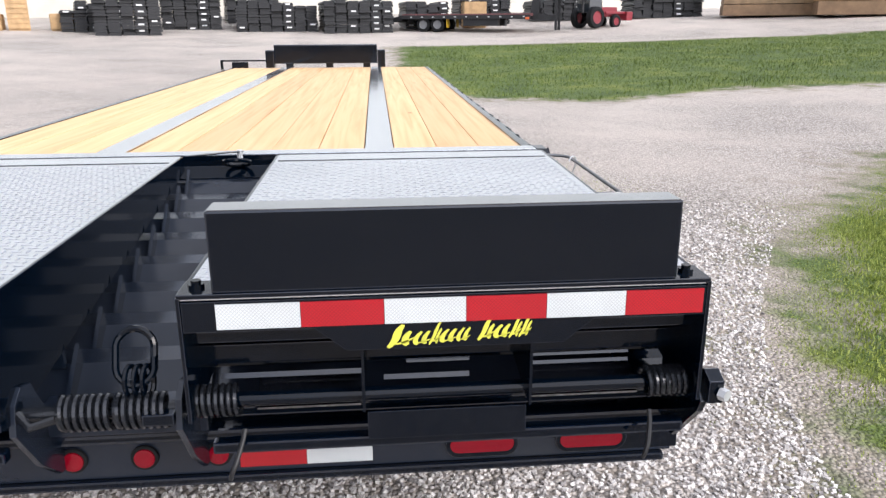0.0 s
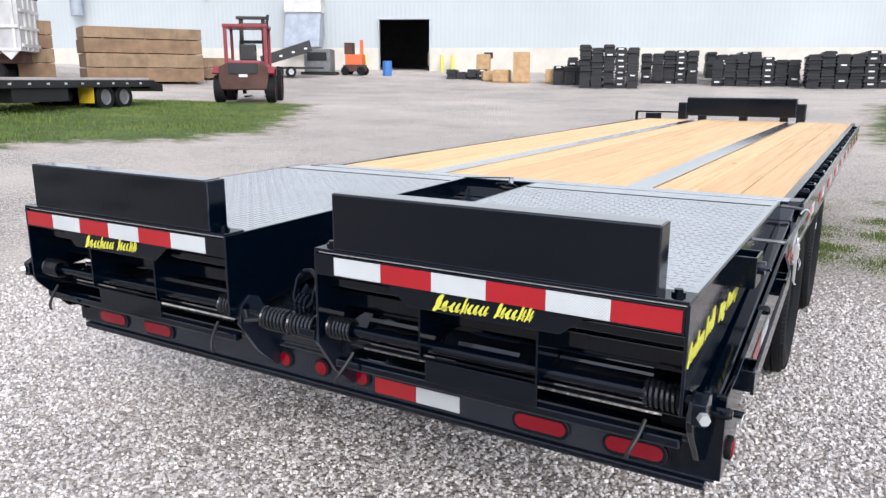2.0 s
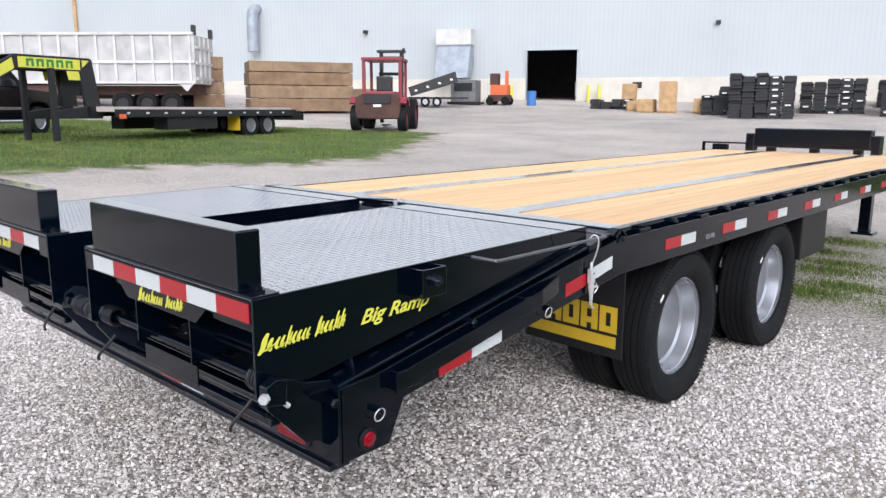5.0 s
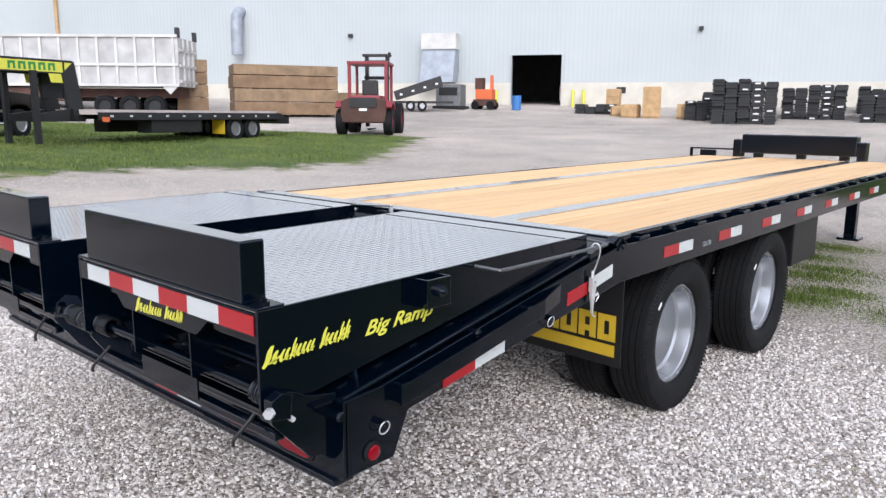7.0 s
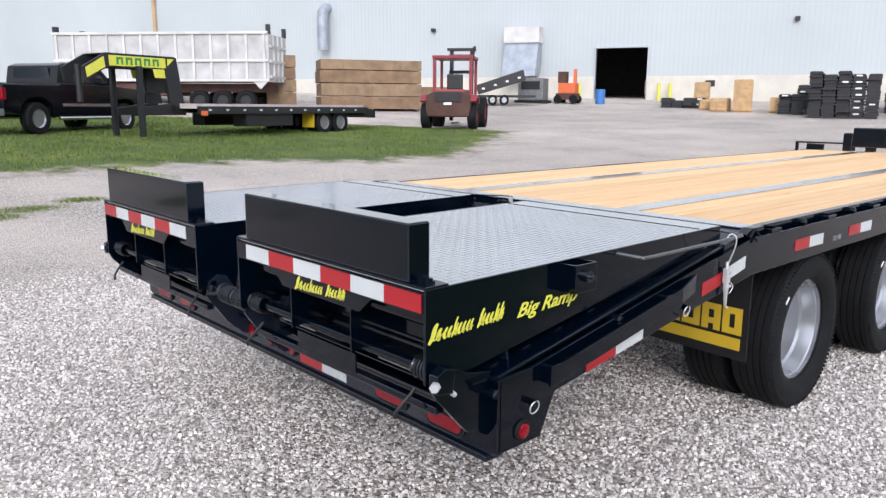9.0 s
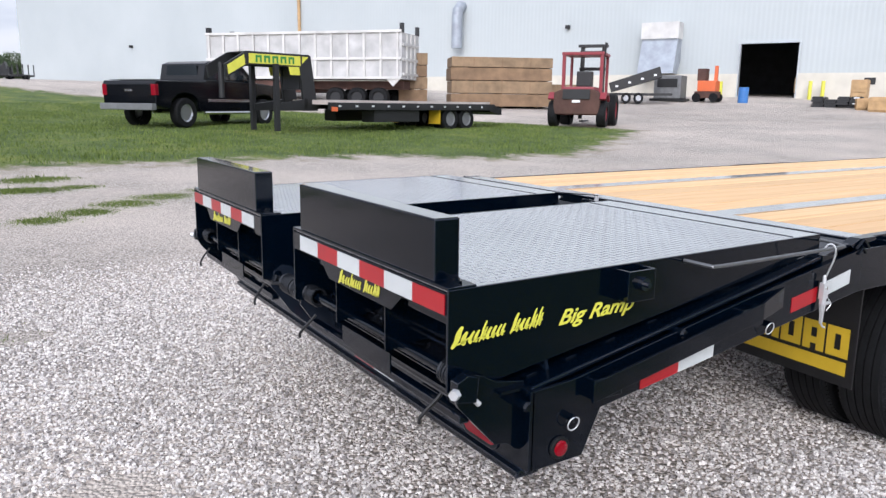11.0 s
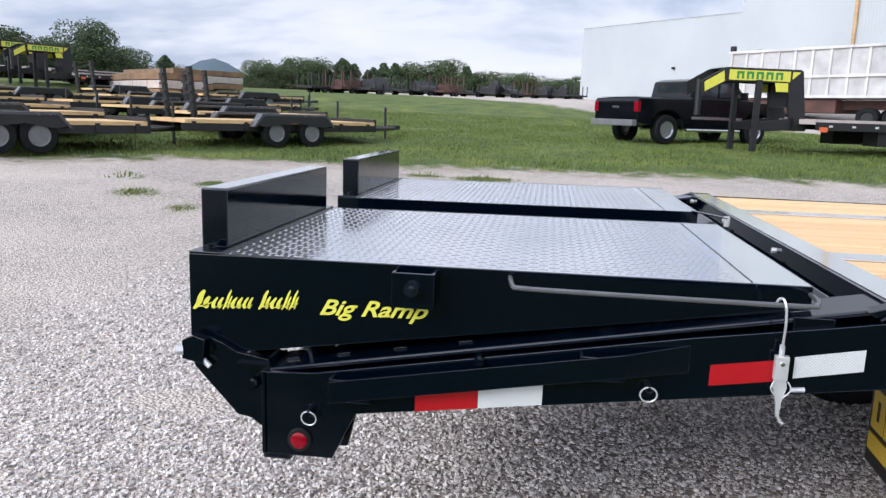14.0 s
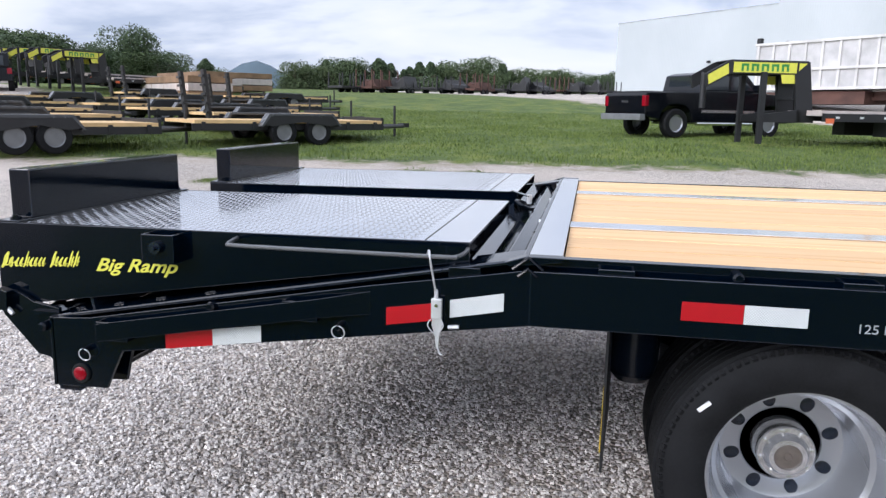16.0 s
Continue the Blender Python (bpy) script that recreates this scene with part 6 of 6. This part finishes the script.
pallet_stack("lumber_stack", "long low stack of brown timber bundles", 27.6, 38.5, -22, 6.0, 2.0, (0.7, 0.7, 0.6), CRATE, "lumber stacks")
fb = gooseneck(11.6, 38.6, 68, WINE, False)
tagged(fb, "black flatbed trailer with a wine-red deck behind the lawn", "trailer")
tr = thing("farm_tractor", "red and green farm tractor parked beyond the lawn", "tractor", at=(12.6, 40.5, ground_at(12.6, 40.5)), turn=-60)
tr.scale = (0.8, 0.8, 0.8)
part("bonnet", boxed(-0.35, 0.35, 0.2, 2.0, 0.75, 1.4), RED, tr, bev=0.08)
part("cab", boxed(-0.6, 0.6, -1.0, 0.2, 1.0, 2.3), GLASS, tr, bev=0.05)
part("cab_roof", boxed(-0.68, 0.68, -1.08, 0.28, 2.3, 2.42), RED, tr, bev=0.04)
part("loader", boxed(-0.8, 0.8, 2.5, 3.1, 0.5, 1.1), RED, tr, bev=0.05)
for s in (1, -1):
    tyre_on(tr, 0.75 * s, -0.55, 0.7, 0.7, 0.42, RED, s)
    tyre_on(tr, 0.65 * s, 1.5, 0.45, 0.45, 0.3, RED, s)
    part("loader_arm", boxed(*sorted((0.5 * s, 0.6 * s)), 0.6, 2.6, 0.95, 1.1), RED, tr, bev=0.02)

# trailers lined up on the grass
ut = utility_trailer(-7.87, -10.93, 55)
plain_ut = utility_trailer(-12.63, -7.57, 48.5, False)
for k, x, y, a in ((0, -9.5, -12.9, 55), (0, -11.2, -14.9, 55), (0, -14.6, -9.4, 50), (1, -17.2, -11.6, 53), (1, -19.0, -14.6, 55), (0, -22.5, -12.8, 52), (1, -24.0, -16.4, 54), (1, -15.6, -18.8, 56), (0, -26.0, -19.5, 55), (1, -28.0, -14.5, 53), (1, -21.0, -20.0, 58)):
    copy_thing(ut if k == 0 else plain_ut, pose(x, y, ground_at(x, y), 0, 0, a))
for x, y, a in ((-29, -24, 62), (-30.6, -26.6, 62), (-32.2, -29.2, 63), (-34.0, -31.8, 62)):
    copy_thing(gn, pose(x, y, ground_at(x, y), 0, 0, a))
for i, (x, y, a) in enumerate(((-31.5, -18.2, 52), (-36, -20.0, 54), (-41, -20.5, 55))):
    pallet_stack("deck_stack", "flat trailer decks of pale wood piled on frames", x, y, a, 6.0, 2.2, (0.3, 0.35, 0.3), OLDDECK, "stacked trailer decks")
for i in range(13):
    x, y = -56 - 2.6 * i + (i % 3) * 1.2, -17.5 + 1.75 * i
    im = thing("rack_trailer", "dark rusty steel rack trailer parked by the road", "trailer", "rusty rack trailers", at=(x, y, ground_at(x, y) - 0.05), turn=62 + 7 * (i % 4))
    im.scale = (0.85, 0.85, 0.62)
    m = RUST if i % 4 == 1 else DULLBLACK
    part("bed", boxed(-1.0, 1.0, -2.2, 2.2, 0.55, 0.85), m, im, bev=0.02)
    for yy in (-2.1, -0.7, 0.7, 2.1):
        for xx in (-0.95, 0.95):
            part("stake", boxed(xx - 0.05, xx + 0.05, yy - 0.05, yy + 0.05, 0.8, 1.5 + 0.5 * ((i * 5 + int(yy * 3)) % 4)), m, im)
    if i % 3:
        part("load", prism(bmesh.new(), [(-0.9, 0.86), (0.9, 0.86), (0.6, 1.3 + 0.5 * (i % 4)), (-0.1, 1.5), (-0.5, 2.1 - 0.3 * (i % 2)), (-0.8, 1.4)], 1, -1.9 + 0.5 * (i % 3), 1.8), m, im, bev=0.05)
    for s in (1, -1):
        for yy in (-0.5, 0.4):
            tyre_on(im, 0.95 * s, yy, 0.36, 0.36, 0.22, DULLBLACK, s)

suv = thing("suv", "black boxy off-road car standing on the road, seen from behind", "car", at=(-28.2, -26.5, ground_at(-28.2, -26.5)), turn=128)
part("body", prism(bmesh.new(), [(0, 0.5), (0, 1.15), (4.1, 1.15), (4.2, 0.5)], 0, -0.93, 0.93), CARBLACK, suv, bev=0.06)
part("cabin", prism(bmesh.new(), [(0.02, 1.15), (0.08, 1.85), (2.6, 1.85), (3.0, 1.15)], 0, -0.82, 0.82), CARBLACK, suv, bev=0.06)
part("rear_window", boxed(-0.6, 0.6, -0.01, 0.05, 1.25, 1.72), GLASS, suv, bev=0.02)
part("spare_wheel", lathe(bmesh.new(), [(-0.2, 0.1), (-0.2, 0.36), (-0.02, 0.38), (0.0, 0.1)], 1, (0, 0, 1.0), 24), RUBBER, suv, smooth=True)
for s in (1, -1):
    part("tail_light", boxed(*sorted((0.72 * s, 0.92 * s)), -0.03, 0.02, 0.85, 1.12), LENS, suv, "red tail light")
    for yy in (0.8, 3.3):
        tyre_on(suv, 0.82 * s, yy, 0.39, 0.39, 0.26, RIM, s)

pole = thing("utility_pole", "weathered wooden utility pole beside the trees", "pole", at=(-48.9, -45.4, ground_at(-48.9, -45.4)))
part("post", tube(bmesh.new(), [(0, 0, 0), (0, 0, 11.5)], [0.17, 0.11], 10), LUMBER2, pole, smooth=True)
part("crossarm", boxed(-1.1, 1.1, -0.06, 0.06, 10.6, 10.75), LUMBER2, pole)

# ---- trees, bushes and the far hill ----
BARK = plain("grey_brown_bark", (0.10, 0.075, 0.055), 0.9, 0.0, 0.3, 3, 0.5)


def leaf_material(name, dark, light):
    m, n, l, b = material(name, 0.6, 0.0, 0.3)
    isl = n.new("ShaderNodeNewGeometry")
    r = ramp_node(n, l, isl.outputs["Random Per Island"], [(0, dark), (1, light)])
    l.new(r.outputs[0], b.inputs["Base Color"])
    return m


LEAF = leaf_material("deep_green_leaves", (0.028, 0.052, 0.026), (0.085, 0.125, 0.055))
LEAF2 = leaf_material("mid_green_leaves", (0.032, 0.055, 0.022), (0.095, 0.135, 0.055))


def tree(x, y, high, spread, seed, leaf, conifer=False, count=9000):
    rng = np.random.default_rng(seed)
    t = thing("tree", "dense conifer with a ragged dark crown" if conifer else "leafy broad tree with an uneven green crown", "tree", "trees at the edge of the yard", at=(x, y, ground_at(x, y) - 0.2))
    trunk = tube(bmesh.new(), [(0, 0, 0), (0.1, 0.05, high * 0.4), (0.0, 0.1, high * 0.85)], [0.028 * high, 0.02 * high, 0.006 * high], 8)
    for k in range(7):
        a, h0 = rng.uniform(0, 6.28), rng.uniform(0.25, 0.6) * high
        tip = Vector((math.cos(a) * spread * 0.7, math.sin(a) * spread * 0.7, h0 + high * 0.2))
        tube(trunk, [(0.05, 0.03, h0), tuple(tip * 0.5 + Vector((0, 0, h0 * 0.45))), tuple(tip)], [0.012 * high, 0.008 * high, 0.003 * high], 6)
    part("trunk", trunk, BARK, t, smooth=True)
    blobs = 18
    if conifer:
        zz = rng.uniform(0.12, 1.0, blobs * 2)
        cen = np.stack([rng.normal(0, 0.25, blobs * 2) * spread * (1.1 - zz), rng.normal(0, 0.25, blobs * 2) * spread * (1.1 - zz), zz * high], -1)
        rad = spread * (1.08 - zz) * 0.55 + 0.2
    else:
        a, e = rng.uniform(0, 6.28, blobs), rng.uniform(0, 1, blobs)
        cen = np.stack([np.cos(a) * spread * 0.62 * np.sqrt(e), np.sin(a) * spread * 0.62 * np.sqrt(e), high * rng.uniform(0.20, 0.84, blobs)], -1)
        rad = spread * rng.uniform(0.28, 0.5, blobs)
    pick = rng.integers(0, len(cen), count)
    d = rng.normal(0, 1, (count, 3))
    d /= np.linalg.norm(d, axis=1, keepdims=True)
    p = cen[pick] + d * (rad[pick] * rng.uniform(0.55, 1.08, count) ** 0.6)[:, None]
    p[:, 2] = np.maximum(p[:, 2], high * 0.06)
    u = rng.normal(0, 1, (count, 3))
    u /= np.linalg.norm(u, axis=1, keepdims=True)
    w = np.cross(u, d + 0.4 * rng.normal(0, 1, (count, 3)))
    w /= np.linalg.norm(w, axis=1, keepdims=True) + 1e-6
    s = (0.019 * high * rng.uniform(0.6, 1.3, count))[:, None]
    v = np.stack([p - u * s, p + w * s * 0.6, p + u * s, p - w * s * 0.6], 1).reshape(-1, 3)
    f = np.arange(count * 4).reshape(-1, 4)
    raw("crown", v.tolist(), f.tolist(), leaf, t)
    return t


kinds = [tree(-92, -62, 8.5, 5.0, 1, LEAF), tree(-128, -52, 8.5, 4.4, 2, LEAF2), tree(-140, -40, 8.0, 3.2, 3, LEAF, True), tree(-150, -20, 8.0, 4.6, 4, LEAF2)]
rng = random.Random(5)
for i in range(120):
    bearing = radians(86 + (152 - 86) * i / 119 + rng.uniform(-0.5, 0.5))
    far = 150 - 62 * max(0, min(1, (math.degrees(bearing) - 112) / 22)) + rng.uniform(-8, 14)
    x, y = 3 - math.sin(bearing) * far, 1.5 + math.cos(bearing) * far
    k = kinds[rng.randrange(4)]
    size = rng.uniform(0.45, 0.72) if bearing < radians(116) else rng.uniform(0.52, 0.74)
    size *= 1.2 if 95.5 < math.degrees(bearing) < 110.6 else 1.0
    size *= 0.42 if 111.8 < math.degrees(bearing) < 117.6 else (0.6 if 118.6 < math.degrees(bearing) < 120.4 else 1.0)
    ob = copy_thing(k, pose(x, y, ground_at(x, y) - 0.3, 0, 0, rng.uniform(0, 360)))
    ob.scale = (size * 1.5, size * 1.5, size)
for ob in kinds[1:3]:
    ob.scale = (0.9, 0.9, 0.66)
hill_bm = bmesh.new()
# the blue haze of distance is mixed into the hill's colour
HILL = plain("wooded_hill_in_blue_haze", (0.09, 0.13, 0.16), 1.0, 0.0, 0.15, 0.02, 0.0)
ring = []
for k in range(41):
    a = radians(100 + 40 * k / 40)
    h = 26 * math.exp(-((k - 15) / 2.4) ** 2) + 1.5 * math.sin(k * 0.9) + 29
    ring.append((-math.sin(a) * 900, math.cos(a) * 900, h))
for (ax, ay, ah), (bx_, by_, bh) in zip(ring, ring[1:]):
    vs = [hill_bm.verts.new(p) for p in ((ax, ay, -5), (bx_, by_, -5), (bx_ * 1.05, by_ * 1.05, bh), (ax * 1.05, ay * 1.05, ah))]
    hill_bm.faces.new(vs)
bmesh.ops.remove_doubles(hill_bm, verts=hill_bm.verts, dist=0.01)
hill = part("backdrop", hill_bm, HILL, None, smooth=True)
tagged(hill, "low wooded hill far behind the trees", "hill", kind="structure")


# ---- grass ----
BLADE = leaf_material("grass_blades", (0.048, 0.082, 0.016), (0.175, 0.230, 0.050))
WEED = leaf_material("young_yellow_green_weeds", (0.13, 0.19, 0.03), (0.42, 0.47, 0.12))


def blades(name, count, x0, x1, y0, y1, high, width, seed, label, edge=0.0, leaf=None, thin=0.0):
    """Blades of grass in tufts, where the lawn lies."""
    rng = np.random.default_rng(seed)
    x, y = rng.uniform(x0, x1, count), rng.uniform(y0, y1, count)
    m = lawn_mask(x, y)
    keep = m + rng.normal(0, 0.35, count) + 0.25 * np.sin(x * 2.1) * np.sin(y * 1.7) > edge
    if thin:  # fewer blades towards the far sides
        keep &= rng.random(count) < np.clip(np.minimum(x1 - x, np.minimum(y - y0, y1 - y)) / thin, 0, 1)
    x, y, m = x[keep], y[keep], m[keep]
    k = len(x)
    a, lean = rng.uniform(0, 6.28, k), rng.uniform(0.05, 0.6, k)
    h = high * rng.uniform(0.4, 1.25, k) * (0.75 + 0.35 * np.sin(x * 0.9) * np.sin(y * 1.3))
    h = h * np.clip(0.35 + m, 0.3, 1.0)
    w = width * rng.uniform(0.6, 1.3, k) * np.clip(0.5 + m, 0.5, 1.0)
    z = land(x, y) - 0.004
    dx, dy = np.cos(a), np.sin(a)
    p = np.stack([
        np.stack([x - dy * w, y + dx * w, z], -1), np.stack([x + dy * w, y - dx * w, z], -1),
        np.stack([x + dx * h * lean * 0.4 + dy * w * 0.7, y + dy * h * lean * 0.4 - dx * w * 0.7, z + h * 0.6], -1),
        np.stack([x + dx * h * lean, y + dy * h * lean, z + h], -1),
        np.stack([x + dx * h * lean * 0.4 - dy * w * 0.7, y + dy * h * lean * 0.4 + dx * w * 0.7, z + h * 0.6], -1)], 1).reshape(-1, 3)
    i = 5 * np.arange(k)[:, None]
    f = np.concatenate([i + 0, i + 1, i + 2, i + 3, i + 4], 1)
    return tagged(raw(name, p.tolist(), f.tolist(), leaf or BLADE), label, "grass", kind="stuff")


blades("grass", 440000, 1.8, 8.6, -2.0, 9.0, 0.045, 0.0046, 11, "rough yellow-green grass and weeds at the edge of the gravel", 0.05, WEED, 2.2)
blades("grass", 150000, -32, -6.5, -18, 21, 0.085, 0.011, 12, "rough green lawn across the yard", 0.15)
blades("grass", 70000, 0.5, 32, 12.5, 33, 0.085, 0.011, 13, "rough green lawn ahead of the trailer", 0.15)
blades("weeds", 460000, -10.4, -1.2, -5.6, 2.6, 0.05, 0.005, 14, "small green weeds growing through the gravel", 0.30)
blades("weeds", 60000, -0.4, 1.9, 4.8, 9.2, 0.06, 0.006, 15, "small green weeds growing along the trailer", 0.02)
# ---- deck boards ----
BOARDS = [(-1.196, -0.606, 3), (-0.478, 0.514, 5), (0.642, 1.204, 3)]
for x0, x1, count in BOARDS:
    w = (x1 - x0) / count
    me = None
    for i in range(count):
        if me is None:
            ob = part("plank", boxed(-w / 2 + 0.002, w / 2 - 0.002, 0, FRONT - 1.816, -0.04, 0.0), PINE, frame_part, bev=0.003)
            me = ob.data
        else:
            ob = new("plank", me)
            ob.parent = frame_part
        ob.location = (x0 + (i + 0.5) * w, 1.816, DECK - 0.0015 * ((i * 7) % 3))

scatter_gravel("gravel", 215000, -4.6, 4.0, -2.5, 4.8, 0.0088, 3)
